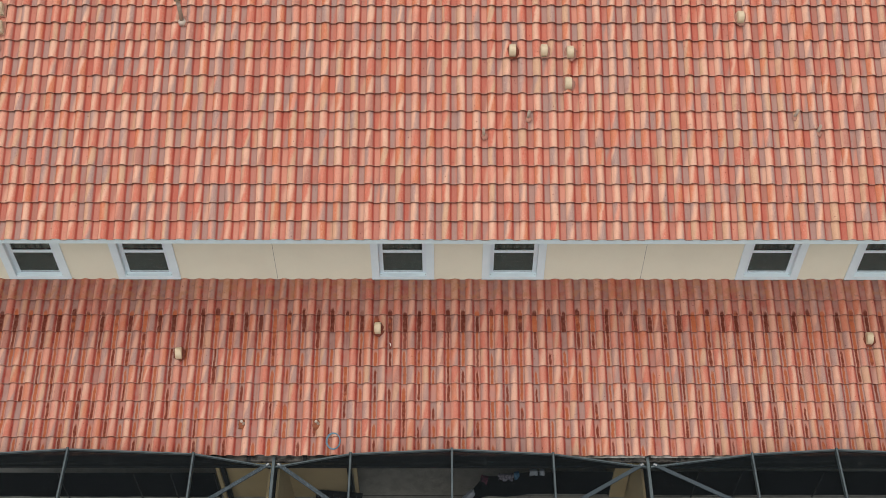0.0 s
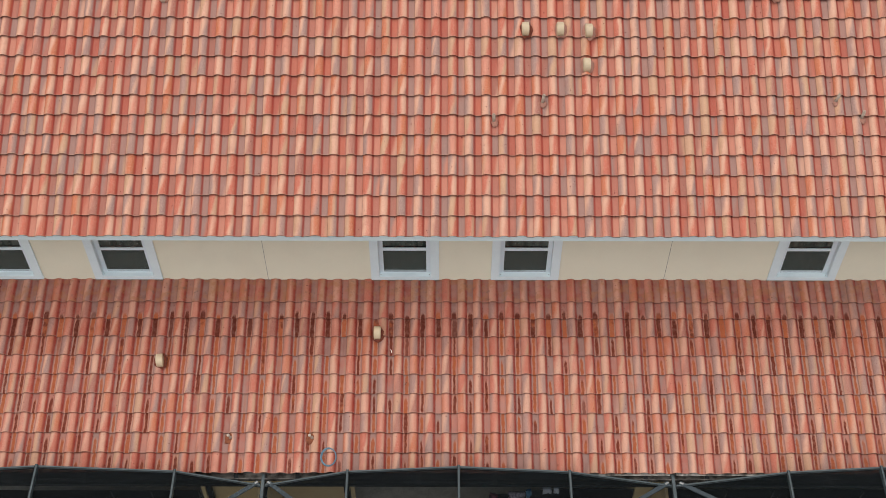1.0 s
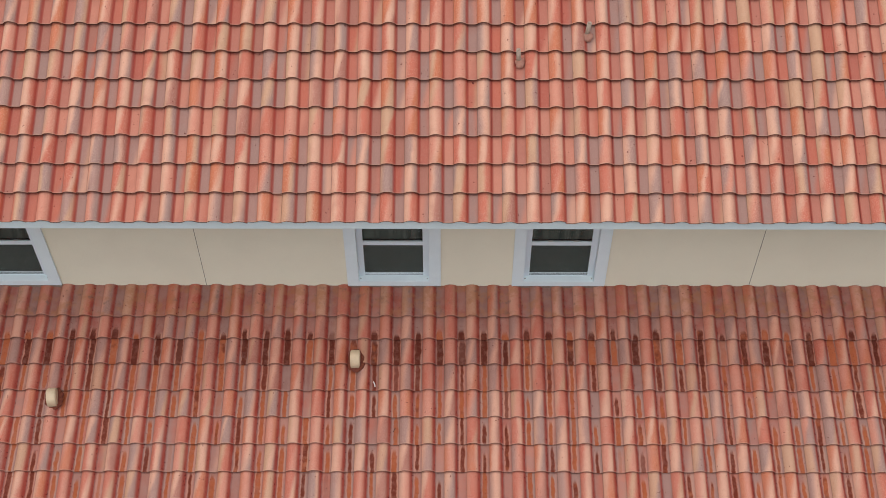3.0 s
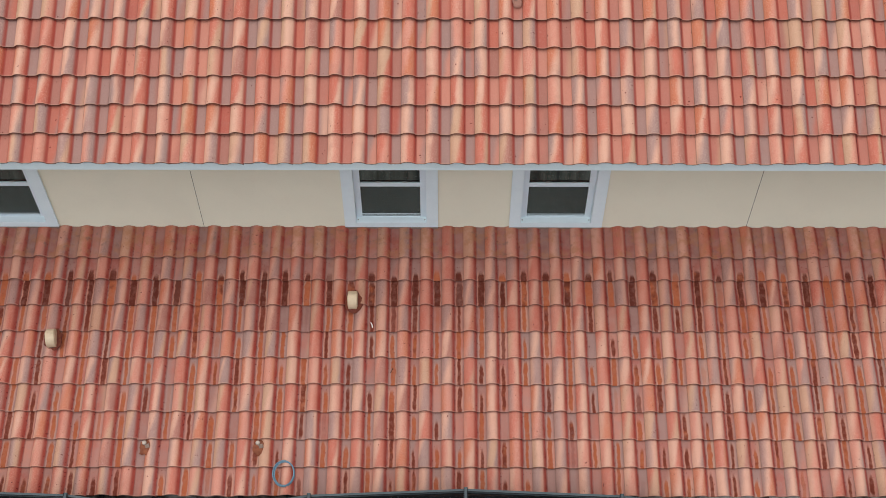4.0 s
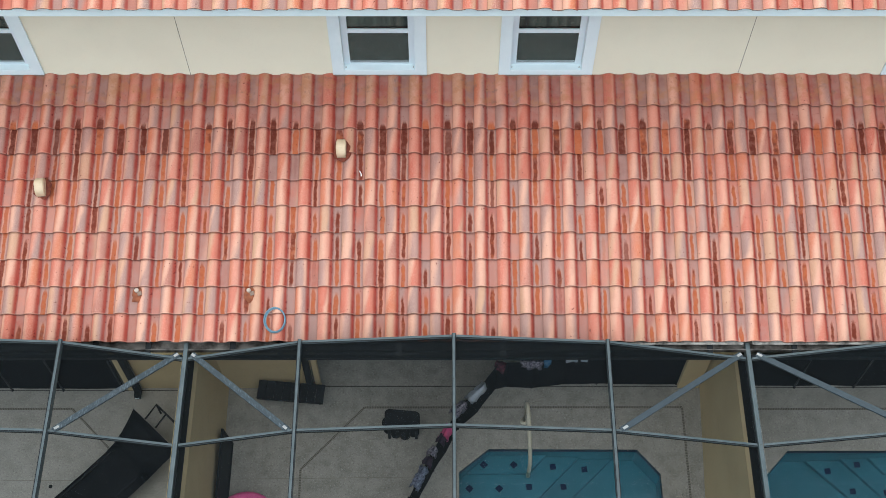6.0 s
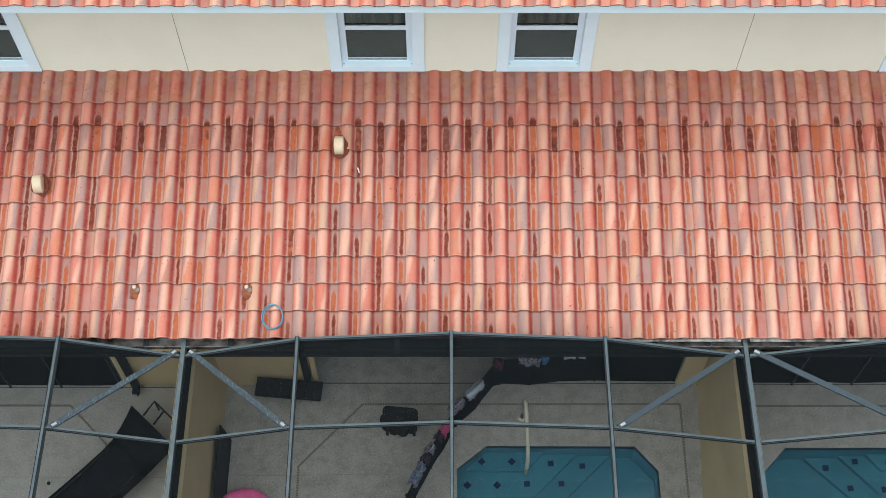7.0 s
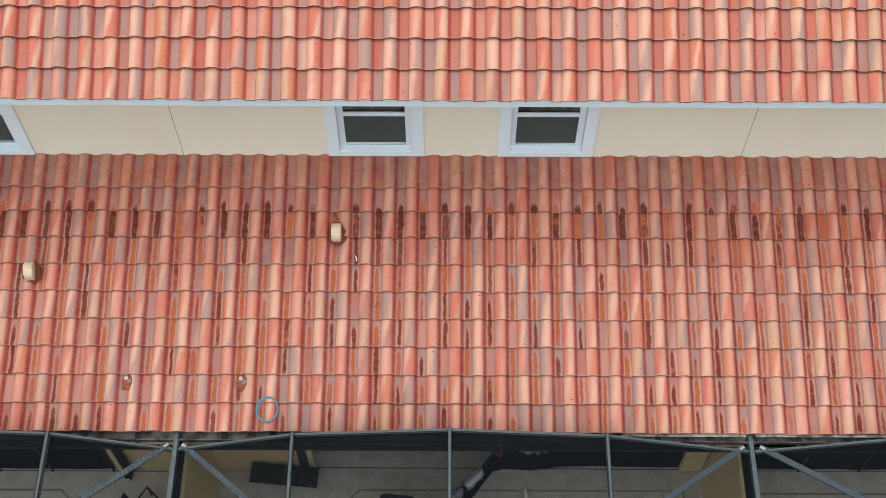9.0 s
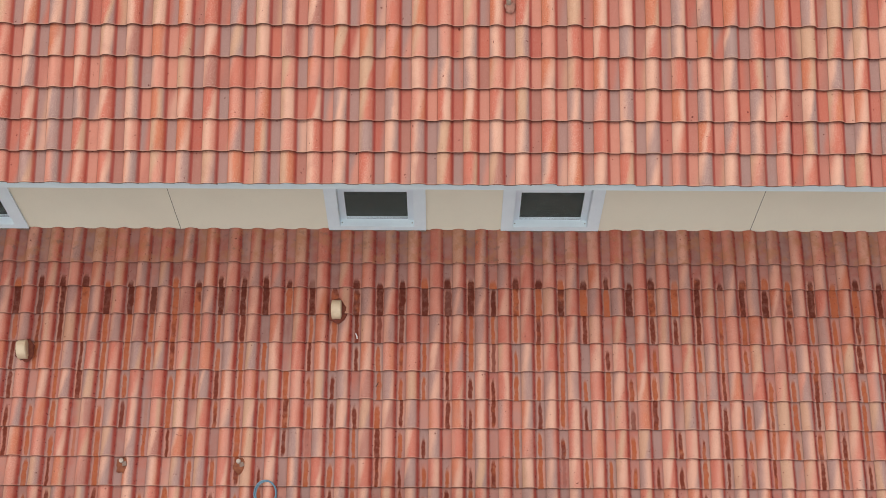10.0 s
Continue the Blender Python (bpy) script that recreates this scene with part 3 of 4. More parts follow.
for x0, x1, label in ((WEST - 0.2, WEST, "wall_west"), (EAST, EAST + 0.2, "wall_east")):
    bm = slab([(0, -0.1), (HALL, -0.1), (HALL, 5.95), (RIDGE_Y, 5.95 + (RIDGE_Y - 0.3) * math.tan(STEEP) - 0.3), (0, 5.95)], 0, x1 - x0)
    ob = link_mesh(label, bm, "stucco")
    ob.matrix_basis = Matrix(((0, 0, 1, x0), (1, 0, 0, 0), (0, 1, 0, 0), (0, 0, 0, 1)))
    tagged(ob, "cream stucco gable end wall", "wall", kind="structure")
tagged(link_mesh("wall_north", box((WEST, HALL - 0.2, -0.1), (EAST, HALL, 5.95)), "stucco"), "cream stucco front wall", "wall", kind="structure")
for plan, name, edge_top in (([(-3.60, YARD), (-3.26, YARD), (-3.27, -6.0), (-3.29, -3.0), (-3.29, 0.02), (-3.60, 0.02)], "wall_party_west", -3.375),
                             ([(3.62, YARD), (4.09, YARD), (4.09, 0.02), (3.90, 0.02), (3.90, -3.0), (3.73, -6.2)], "wall_party_east", 3.975)):
    bm = slab(plan, -0.1, 2.04)
    for q in bm.verts:
        if q.co.z > 1 and (edge_top < 0) == (q.co.x > edge_top):
            q.co.x = edge_top + (q.co.x - edge_top) * 0.12      # the faces batter inwards towards the cap
    tagged(link_mesh(name, bm, "stucco_tan"), "tan stucco wall that divides two patios", "wall", kind="structure")
tagged(link_mesh("wall_closet", box((-4.62, -3.16, 0), (WALL_W[0], -0.01, 2.49), 0.01), "stucco_tan"), "tan stucco closet wall under the eave", "wall", kind="structure")
tagged(link_mesh("wall_closet", box((WALL_W[1], -3.16, 0), (-2.06, -0.01, 2.49), 0.01), "stucco_tan"), "tan stucco closet wall under the eave", "wall", kind="structure")
tagged(link_mesh("wall_pier", box((3.56, -3.16, 0), (WALL_E[0] - 0.03, -0.01, 2.49), 0.01), "stucco_tan"), "tan stucco pier at the end of the fence", "wall", kind="structure")
for x in (-3.55, 4.10, -3.55 - UNIT + 0.01, 4.10 + UNIT - 0.02):
    if WEST < x < EAST:
        tagged(link_mesh("wall_joint", box((x - 0.0035, FACE - 0.003, 3.55), (x + 0.0035, FACE + 0.01, 5.89)), "wall_joint"), "thin dark control joint in the stucco", "joint", kind="structure")


FOOT = -0.212          # foot of the window trim, on the crowns of the porch tiles


def window(x, number):
    """A white single-hung window with broad flat trim, set in the upper wall."""
    top = thing(f"window_{number}", (x, 0, 3.905), "white vinyl single-hung window with broad white trim, blind drawn", "window", "upper windows", "structure")
    w, low, mid, high = 0.408, -0.105, 0.599, 1.38
    out, front, back = 0.653, -0.012, 0.10
    # added strip, stands in for dark gaps between trim and tile pans
    part("gap_strip", box((-out, front + 0.004, -0.3), (out, FACE - 0.001, FOOT - 0.001)), "cement", top, "dull strip added for the dark gaps under the trim")
    for lo, hi in (((-out, front, FOOT), (-GAP, FACE - 0.001, high + 0.3)), ((GAP, front, FOOT), (out, FACE - 0.001, high + 0.3)),
                   ((-GAP, front, high + 0.07), (GAP, FACE - 0.001, high + 0.3))):
        part("trim", box(lo, hi, 0.002), "white", top)
    part("apron", box((-GAP, front, FOOT), (GAP, FACE - 0.001, -0.116), 0.002), "white", top, "white board under the sill")
    part("sill", box((-GAP + 0.001, front, -0.1155), (GAP - 0.001, back + 0.05, low - 0.003), 0.004), "white", top, "white painted sill")
    for side in (-1, 1):
        part("reveal", box((side * GAP - 0.003, front + 0.003, low - 0.002), (side * GAP + 0.003, 0.16, high + 0.069)), "white", top)
    for lo, hi in (((-GAP + 0.004, back - 0.012, low - 0.003), (-w, back + 0.03, high + 0.07)), ((w, back - 0.012, low - 0.003), (GAP - 0.004, back + 0.03, high + 0.07)),
                   ((-w, back - 0.012, high), (w, back + 0.03, high + 0.07))):
        part("frame", box(lo, hi, 0.004), "vinyl", top)
    part("meeting_rail", box((-w, back - 0.01, mid - 0.036), (w, back + 0.03, mid + 0.036), 0.004), "vinyl", top, "white meeting rail")
    part("sash_rail", box((-w, back - 0.005, low - 0.003), (w, back + 0.03, low + 0.012), 0.003), "vinyl", top)
    part("track", box((-w, back + 0.006, mid + 0.05), (w, back + 0.02, mid + 0.068)), "black_frame", top, "dark sash track")
    for z in (0.030, 0.058):
        part("track", box((-w, back - 0.006, low + z), (w, back - 0.0035, low + z + 0.012)), "vinyl", top, "pale sash track")
    for z0, z1, cover in ((low + 0.012, mid - 0.036, "slat_blind"), (mid + 0.036, high, "curtain")):
        part("blind" if cover == "slat_blind" else "curtain", box((-w, back + 0.024, z0), (w, back + 0.028, z1)), cover, top,
             "dull grey-green slatted blind" if cover == "slat_blind" else "dull grey curtain in soft folds")
        part("pane", box((-w, back + 0.002, z0), (w, back + 0.005, z1)), "glass", top).visible_shadow = False
    for sx in (-0.16, 0.2):
        lock = part("sash_lock", box((sx - 0.035, back - 0.004, mid + 0.037), (sx + 0.035, back + 0.02, mid + 0.055), 0.005), "bracket", top, "grey metal sash lock")
        part("lever", box((sx - 0.01, back - 0.010, mid + 0.055), (sx + 0.03, back + 0.004, mid + 0.064), 0.003), "bracket", lock)
    part("insect_screen", box((-w, back - 0.003, low + 0.012), (w, back - 0.002, mid - 0.036)), "window_screen", top, "grey half screen over the lower sash").visible_shadow = False
    for sx in (-1, 1):
        part("screw_cover", lathe([(0.009, 0), (0.009, 0.004), (0.005, 0.006)], 8, pose(sx * (w + 0.06), 0.04, low - 0.003)), "drain", top)


for count, x in enumerate(WINDOWS):
    window(x, count + 1)

# ---- eaves ----
tagged(link_mesh("soffit", box((WEST - 0.2, EAVE_Y + 0.08, 5.885), (EAST + 0.2, FACE, 5.90)), "white"), "white boarded soffit under the upper eave", "soffit", kind="structure")
tagged(link_mesh("fascia", box((WEST - 0.3, EAVE_Y + 0.035, 5.868), (EAST + 0.3, EAVE_Y + 0.078, 6.0), 0.006), "white"), "white painted fascia board under the tiles", "fascia", kind="structure")
# unseen soffit, its dark colour dims the patio near the house
tagged(link_mesh("soffit", box((WEST, -3.5, 2.50), (EAST, -0.01, 2.515)), "porch_soffit"), "unseen porch soffit, coloured dark to cut bounced light", "soffit", kind="structure")
# black stands in for the shade below the tile edge
tagged(link_mesh("fascia", box((WEST, -3.545, 2.49), (EAST, -3.515, 2.62), 0.005), "black_frame"), "fascia under the porch tiles, coloured black for its shade", "fascia", kind="structure")

gutter = thing("rain_gutter", (0, 0, 0), "weathered dark metal gutter with black grime under the porch tiles", "gutter")
prof = [(-3.56, 2.605), (-3.56, 2.52), (-3.58, 2.50), (-3.70, 2.50), (-3.725, 2.52), (-3.725, 2.60), (-3.715, 2.60), (-3.715, 2.525), (-3.695, 2.512), (-3.585, 2.512), (-3.57, 2.525), (-3.57, 2.605)]
for x0, x1 in zip((WEST, -3.43, 0.3, 4.02), (-3.434, 0.296, 4.016, EAST)):
    gut = bmesh.new()
    ends = [[gut.verts.new((x, y, z)) for y, z in prof] for x in (x0, x1)]
    for i in range(len(prof)):
        j = (i + 1) % len(prof)
        gut.faces.new((ends[0][i], ends[0][j], ends[1][j], ends[1][i]))
    gut.faces.new(ends[0][::-1])
    gut.faces.new(ends[1])
    bmesh.ops.recalc_face_normals(gut, faces=gut.faces[:])
    part("trough", gut, "gutter", gutter)

for x0, x1 in ((2.35, 3.96), (4.08, 6.9)):
    tagged(link_mesh("drip_edge", box((x0, -3.663, 2.626), (x1, -3.60, 2.633)), "drip"), "pale metal drip edge under the porch tiles", "drip edge", "drip edges", "structure")


def downspout(x, mirrored):
    top = thing("downspout", (x, -3.23, 0), "dark bronze downspout beside the closet corner", "downspout", "downspouts")
    part("pipe", box((-0.045, -0.045, 0.12), (0.045, 0.045, 2.5), 0.012), "black_frame", top)
    part("shoe", box((-0.055, -0.13, 0.0), (0.055, 0.05, 0.13), 0.05), "black_frame", top, "black downspout shoe")
    part("label", box((-0.03, -0.135, 0.075), (0.03, -0.125, 0.085)), "white", top, "small pale printed label")
    part("strap", box((-0.055, -0.05, 1.6), (0.055, 0.068, 1.63)), "black_frame", top)


downspout(-4.66, 0)
downspout(-2.02, 1)
for x in (-4.79, -1.91):
    tagged(link_mesh("corner_trim", box((x - 0.04, -3.2, 0.0), (x + 0.04, -3.12, 2.5), 0.006), "stucco_tan"), "tan corner post beside the downspout", "post")

# ---- screen enclosure over the patios ----
ROWS_Y = [-3.85, -5.052, -6.33, -7.54, -8.78, -10.02]
VALLEYS, HV, HM, HR = (-3.43 - 7.46, -3.43, 4.02, 4.02 + 7.46), 2.575, 3.09, 3.27


def cage(index):
    x0, x1 = VALLEYS[index], VALLEYS[index + 1]
    m0, r, m1 = x0 + 1.57, (x0 + x1) / 2 - 0.18, x1 - 1.93
    if index == 0:
        m0, m1 = x0 + 1.93, x1 - 1.5
    if index == 2:
        m0, m1 = x0 + 1.95, x1 - 1.57
    line = [(x0 + 0.045, HV), (m0, HM), (r, HR), (m1, HM), (x1 - 0.045, HV)]
    top = thing("screen_enclosure", (0, 0, 0), "dark bronze aluminium pool cage with black insect screen", "pool enclosure", "pool cages")
    for k, y in enumerate(ROWS_Y):
        for (xa, za), (xb, zb) in zip(line, line[1:]):
            p = part("rafter" if k == 0 else "purlin", bar((xa, y, za), (xb, y, zb), 0.042, 0.05), "bronze", top)
            part("spline", bar((xa, y - 0.016, za + 0.0245), (xb, y - 0.016, zb + 0.0245), 0.010, 0.004, 0), "black_frame", p, "black rubber spline")
            # black strip added to darken the lower south face like shade
            part("shade_strip", bar((xa, y - 0.022, za - 0.012), (xb, y - 0.022, zb - 0.012), 0.006, 0.022, 0), "black_frame", p, "black strip standing in for shade on the south face")
    for x, z in line[1:-1]:
        b = part("beam", bar((x, ROWS_Y[0] + 0.03, z + 0.004), (x, ROWS_Y[-1], z + 0.004), 0.048, 0.10), "bronze", top)
        for d in (-0.0205, 0.0205):
            part("spline", bar((x + d, ROWS_Y[0] + 0.02, z + 0.055), (x + d, ROWS_Y[-1], z + 0.055), 0.008, 0.004, 0), "black_frame", b, "black rubber spline")
        for y in (-4.1, -4.45, -4.8, -5.3, -5.7, -6.1):
            part("screw", lathe([(0.007, 0), (0.007, 0.004), (0.003, 0.006)], 6, pose(x, y, z + 0.054)), "joint", b)
    for (xa, za), (xb, zb), flip in ((line[0], line[1], 0), (line[-1], line[-2], 1)):
        s = part("brace", bar((xa + (xb - xa) * 0.03, ROWS_Y[0] + 0.06, za + (zb - za) * 0.03 + 0.012), (xb - (xb - xa) * 0.05, ROWS_Y[1] + 0.01, zb - 0.012), 0.078, 0.03, 0.004), "galvanised" if abs(xa - VALLEYS[1]) < 0.1 else "slate_brace", top)
        for q, e in ((0.03, 0.065), (0.98, 1.015)):
            pa = Vector((xa + (xb - xa) * 0.03, ROWS_Y[0] + 0.06, za + (zb - za) * 0.03 + 0.03))
            pb = Vector((xb - (xb - xa) * 0.05, ROWS_Y[1] + 0.01, zb + 0.006))
            part("gusset", bar(pa.lerp(pb, q - 0.03), pa.lerp(pb, e - 0.03), 0.034, 0.012, 0.003), "bracket", s, "bright metal gusset plate")
    for k in range(len(ROWS_Y) - 1):
        ya, yb = ROWS_Y[k], ROWS_Y[k + 1]
        for (xa, za), (xb, zb) in zip(line, line[1:]):
            bm = bmesh.new()
            bm.faces.new([bm.verts.new(q) for q in ((xa, yb, za - 0.012), (xb, yb, zb - 0.012), (xb, ya, zb - 0.012), (xa, ya, za - 0.012))])
            part("screen_panel", bm, "screen", top, "fine black insect screen")
    for (xa, za), (xb, zb) in zip(line, line[1:]):
        bm = bmesh.new()
        y = ROWS_Y[0] + 0.03
        bm.faces.new([bm.verts.new(q) for q in ((xa, y, 2.5), (xb, y, 2.5), (xb, y, zb), (xa, y, za))])
        part("gable_screen", bm, "dense_screen", top, "dense black screen")
    part("header", bar((x0 + 0.05, -3.80, 2.53), (x1 - 0.05, -3.80, 2.53), 0.05, 0.07), "black_frame", top)
    for x in (x0 + 0.62, x0 + 1.25, r - 0.72, r + 0.66, x1 - 1.2, x1 - 0.5):
        part("hanger", bar((x, -3.58, 2.612), (x, -3.80, 2.572), 0.075, 0.012, 0.002), "bracket" if abs(x - r) < 1 else "black_frame", top, "flat strap from gutter to header")
    for x, z in line[1:-1]:
        part("post", bar((x, ROWS_Y[-1], 0), (x, ROWS_Y[-1], z), 0.05, 0.05, 0.004, (0, 1, 0)), "bronze", top)
    for (xa, za), (xb, zb) in zip(line, line[1:]):
        bm = bmesh.new()
        y = ROWS_Y[-1]
        bm.faces.new([bm.verts.new(q) for q in ((xa, y, 0.0), (xb, y, 0.0), (xb, y, zb), (xa, y, za))])
        part("screen_panel", bm, "screen", top, "fine black insect screen")
    return top


for i in range(3):
    cage(i)


def valley(x, wall_top):
    top = thing("valley_gutter", (x, 0, 0), "wide dark bronze valley beam above the dividing wall", "beam", "valley beams")
    part("beam", box((-0.029, ROWS_Y[-1], HV - 0.11), (0.029, -3.62, HV + 0.03), 0.006), "bronze", top)
    part("flange", box((-0.046, ROWS_Y[-1], HV - 0.05), (-0.030, ROWS_Y[0], HV - 0.03), 0.004), "black_frame", top)
    part("flange", box((0.030, ROWS_Y[-1], HV - 0.05), (0.046, ROWS_Y[0], HV - 0.03), 0.004), "black_frame", top)
    if wall_top < HV - 0.15:
        part("panel", box((-0.012, YARD + 0.1, wall_top), (0.012, -3.6, HV - 0.111)), "black_mesh", top, "black screen panel above the wall")
    for y in (-4.0, -4.35, -4.7, -5.05, -5.4, -5.75):
        part("screw", lathe([(0.008, 0), (0.008, 0.004), (0.003, 0.006)], 6, pose(0.0, y, HV + 0.031)), "joint", top)
    return top


valley(VALLEYS[1], 2.04)
valley(VALLEYS[2], 2.04)

# ---- things on the patios ----


def mesh_fence(points, high, label, poles, lift=0.0, before=-0.022):
    """A removable child fence: black mesh stretched between thin poles."""
    top = thing("pool_fence", (0, 0, 0), label, "pool fence", "child safety fences")
    bm = bmesh.new()
    fine = []
    for a, b in zip(points, points[1:]):
        a, b = Vector((*a, 0)), Vector((*b, 0))
        n = max(1, int((b - a).length / 0.12))
        fine += [a.lerp(b, k / n) for k in range(n)]
    fine.append(Vector((*points[-1], 0)))
    rows = 6
    grid = []
    for i, q in enumerate(fine):
        d = (fine[min(i + 1, len(fine) - 1)] - fine[max(i - 1, 0)]).normalized()
        s = Vector((-d.y, d.x, 0))
        col = []
        for k in range(rows + 1):
            z = 0.02 + (high + lift * min(1, max(0, (q.x - 0.9) / 0.6)) - 0.02) * k / rows
            col.append(bm.verts.new(q + s * 0.012 * noise.noise(Vector((q.x * 3, q.y * 3, z * 2))) + Vector((0, 0, z))))
        grid.append(col)
    for a, b in zip(grid, grid[1:]):
        for k in range(rows):
            bm.faces.new((a[k], b[k], b[k + 1], a[k + 1]))
    geo = bmesh.ops.solidify(bm, geom=bm.faces[:], thickness=0.006)
    part("mesh", bm, "black_mesh", top, "black woven mesh")
    for x, y in poles:
        p = part("pole", lathe([(0.014, 0), (0.014, high), (0.008, high + 0.012)], 8, pose(x, y + before, 0)), "pole" if before < 0 else "black_mesh", top)
        part("foot", lathe([(0.022, 0), (0.022, 0.006), (0.016, 0.02)], 10, pose(x, y + before, 0.001)), "black_frame", p)
    return top


BACK = [(3.55, -3.105), (2.33, -3.10), (1.81, -3.11), (1.33, -3.165), (0.94, -3.14), (0.77, -3.18), (0.50, -3.56), (0.20, -3.84),
        (0.02, -4.2), (-0.17, -4.5), (-0.33, -4.83), (-0.5, -5.2), (-0.7, -5.7)]
mesh_fence(BACK, 0.9, "black mesh safety fence bent round the pool, swimwear hung on it", [BACK[i] for i in (0, 1, 3, 5, 7, 9, 11)], 0.14, 0.018)
mesh_fence([(-10.4, -3.17), (-4.88, -3.178)], 1.1, "straight black mesh safety fence along the porch", [(-8.2, -3.174), (-6.6, -3.174), (-5.82, -3.176), (-4.9, -3.178)])
mesh_fence([(4.3, -3.13), (10.9, -3.12)], 1.1, "straight black mesh safety fence along the porch", [(4.32, -3.13), (5.35, -3.128), (6.26, -3.126), (8.0, -3.124)])


def cloth(x, y, z, length, turn, material, label, drop=0.2, name="swimsuit"):
    """A damp cloth folded over the top of the fence."""
    bm = bmesh.new()
    n, k = 8, 9
    grid = []
    for i in range(n + 1):
        u = (i / n - 0.5) * length
        col = []
        for j in range(k + 1):
            v = (j / k - 0.5) * 2
            fold = 0.022 + 0.02 * noise.noise(Vector((u * 14 + x * 7, v * 3, z)))
            edge = drop * (0.75 + 0.7 * noise.noise(Vector((u * 13 + y * 5, 3.1, v * 2 + x))))
            ruck = 0.03 * noise.noise(Vector((u * 17 + x * 3, v * 4, y)))
            col.append(bm.verts.new((u * (1 + 0.3 * noise.noise(Vector((v * 3, x * 5, y))) ), math.copysign(min(1, abs(v) * 3), v) * (fold + 0.05 * abs(v)) + ruck * min(1, abs(v) * 3), 0.015 - max(0, abs(v) - 0.15) * edge)))
        grid.append(col)
    for a, b in zip(grid, grid[1:]):
        for j in range(k):
            bm.faces.new((a[j], b[j], b[j + 1], a[j + 1]))
    bmesh.ops.solidify(bm, geom=bm.faces[:], thickness=0.006)
    ob = link_mesh(name, bm, material, None, "", True)
    ob.matrix_basis = pose(x, y, z, 0, 0, turn)
    return tagged(ob, label, "swimwear" if name == "swimsuit" else name, "washing on the fence")


cloth(0.83, -3.16, 0.905, 0.16, -20, "cloth_wine", "wine-red printed swimsuit hung on the fence")
cloth(1.28, -3.155, 0.985, 0.32, -3, "cloth_print", "black and white printed swimsuit hung on the fence")
cloth(1.50, -3.145, 1.042, 0.11, 5, "cloth_blue", "blue swim shorts hung on the fence")
cloth(1.86, -3.095, 1.05, 0.17, 2, "cloth_pale", "pale swim shirt hung on the fence", 0.16)
cloth(2.04, -3.09, 1.05, 0.11, 0, "cloth_pale", "small pale towel hung on the fence", 0.16, "towel")
cloth(0.46, -3.60, 0.905, 0.34, 45, "cloth_pale", "long pale lilac towel folded over the fence", 0.16, "towel")
cloth(0.20, -3.84, 0.905, 0.26, 45, "cloth_print", "patterned swimsuit hung on the fence")
cloth(0.02, -4.19, 0.905, 0.22, 62, "pink", "bright pink swimsuit hung on the fence", 0.28)
cloth(-0.05, -4.32, 0.905, 0.14, 60, "cloth_dark", "dark purple swimsuit hung on the fence")
cloth(-0.17, -4.5, 0.905, 0.14, 60, "cloth_print", "printed swim top hung on the fence")
cloth(-0.24, -4.65, 0.905, 0.14, 63, "cloth_dark", "dark swim trunks hung on the fence")
cloth(-0.36, -4.88, 0.905, 0.36, 63, "cloth_lilac", "lilac grey printed towel folded over the fence", 0.2, "towel")

# slatted bench by the closet
bench = thing("slatted_bench", (-2.33, -3.38, 0), "low black slatted bench standing by the closet wall", "bench")
bm_rot = pose(0, 0, 0, 0, 0, -5)
for k in range(8):
    x = -0.46 + k * 0.125
    part("slat", box((x, -0.15, 0.37), (x + 0.121, 0.15, 0.395), 0.004, bm_rot), "black_fabric", bench)
for y in (-0.13, 0.13):
    part("rail", box((-0.45, y - 0.015, 0.335), (0.53, y + 0.015, 0.369), 0.003, bm_rot), "black_frame", bench)
for x in (-0.36, 0.44):
    for y in (0.0, 0.12):
        part("leg", box((x - 0.017, y - 0.014, 0), (x + 0.017, y + 0.014, 0.335), 0.003, bm_rot), "black_frame", bench)

# folded panel leaning on the party wall
panel = thing("folded_panel", (-3.16, -4.50, 0), "black folded mesh panel leaning on the tan wall", "panel")
lean = pose(0, 0, 0, 0, -6, 0)
part("mesh", box((-0.012, -0.62, 0.03), (0.0, 0.42, 0.58), 0.002, lean), "black_frame", panel)
for lo, hi in (((-0.02, 0.42, 0.0), (0.012, 0.45, 0.61)), ((-0.02, -0.65, 0.0), (0.012, -0.62, 0.61)), ((-0.02, -0.62, 0.58), (0.012, 0.42, 0.61)), ((-0.02, -0.62, 0.0), (0.012, 0.42, 0.03))):
    part("frame", box(lo, hi, 0.003, lean), "black_frame", panel)

# low table with round stools pushed under it
table = thing("low_table", (-0.62, -3.87, 0), "low black table with softly rounded corners", "table")
outline = []
for cx, cy, a0 in ((0.19, 0.06, 0), (-0.19, 0.10, 90), (-0.19, -0.08, 180), (0.19, -0.10, 270)):
    outline += [(cx + 0.07 * math.cos(radians(a0 + 15 * k)), cy + 0.07 * math.sin(radians(a0 + 15 * k))) for k in range(7)]
part("tabletop", slab(outline, 0.46, 0.5, 0.012), "black_fabric", table)
for x, y in ((-0.2, 0.1), (0.2, 0.06), (-0.2, -0.09), (0.2, -0.1)):
    part("leg", box((x - 0.02, y - 0.02, 0), (x + 0.02, y + 0.02, 0.46), 0.004), "black_frame", table)
for x, y in ((-0.83, -3.83), (-0.72, -3.90), (-0.59, -3.925), (-0.46, -3.88)):
    st = thing("stool", (x, y, 0), "small round black stool tucked under the table", "stool", "stools at the low table")
    part("seat", lathe([(0.06, 0.25), (0.092, 0.255), (0.1, 0.275), (0.092, 0.295), (0.03, 0.30)], 18), "black_fabric", st, "", True)
    part("drum", lathe([(0.075, 0.0), (0.085, 0.02), (0.085, 0.24), (0.06, 0.25)], 18), "black_fabric", st, "", True)

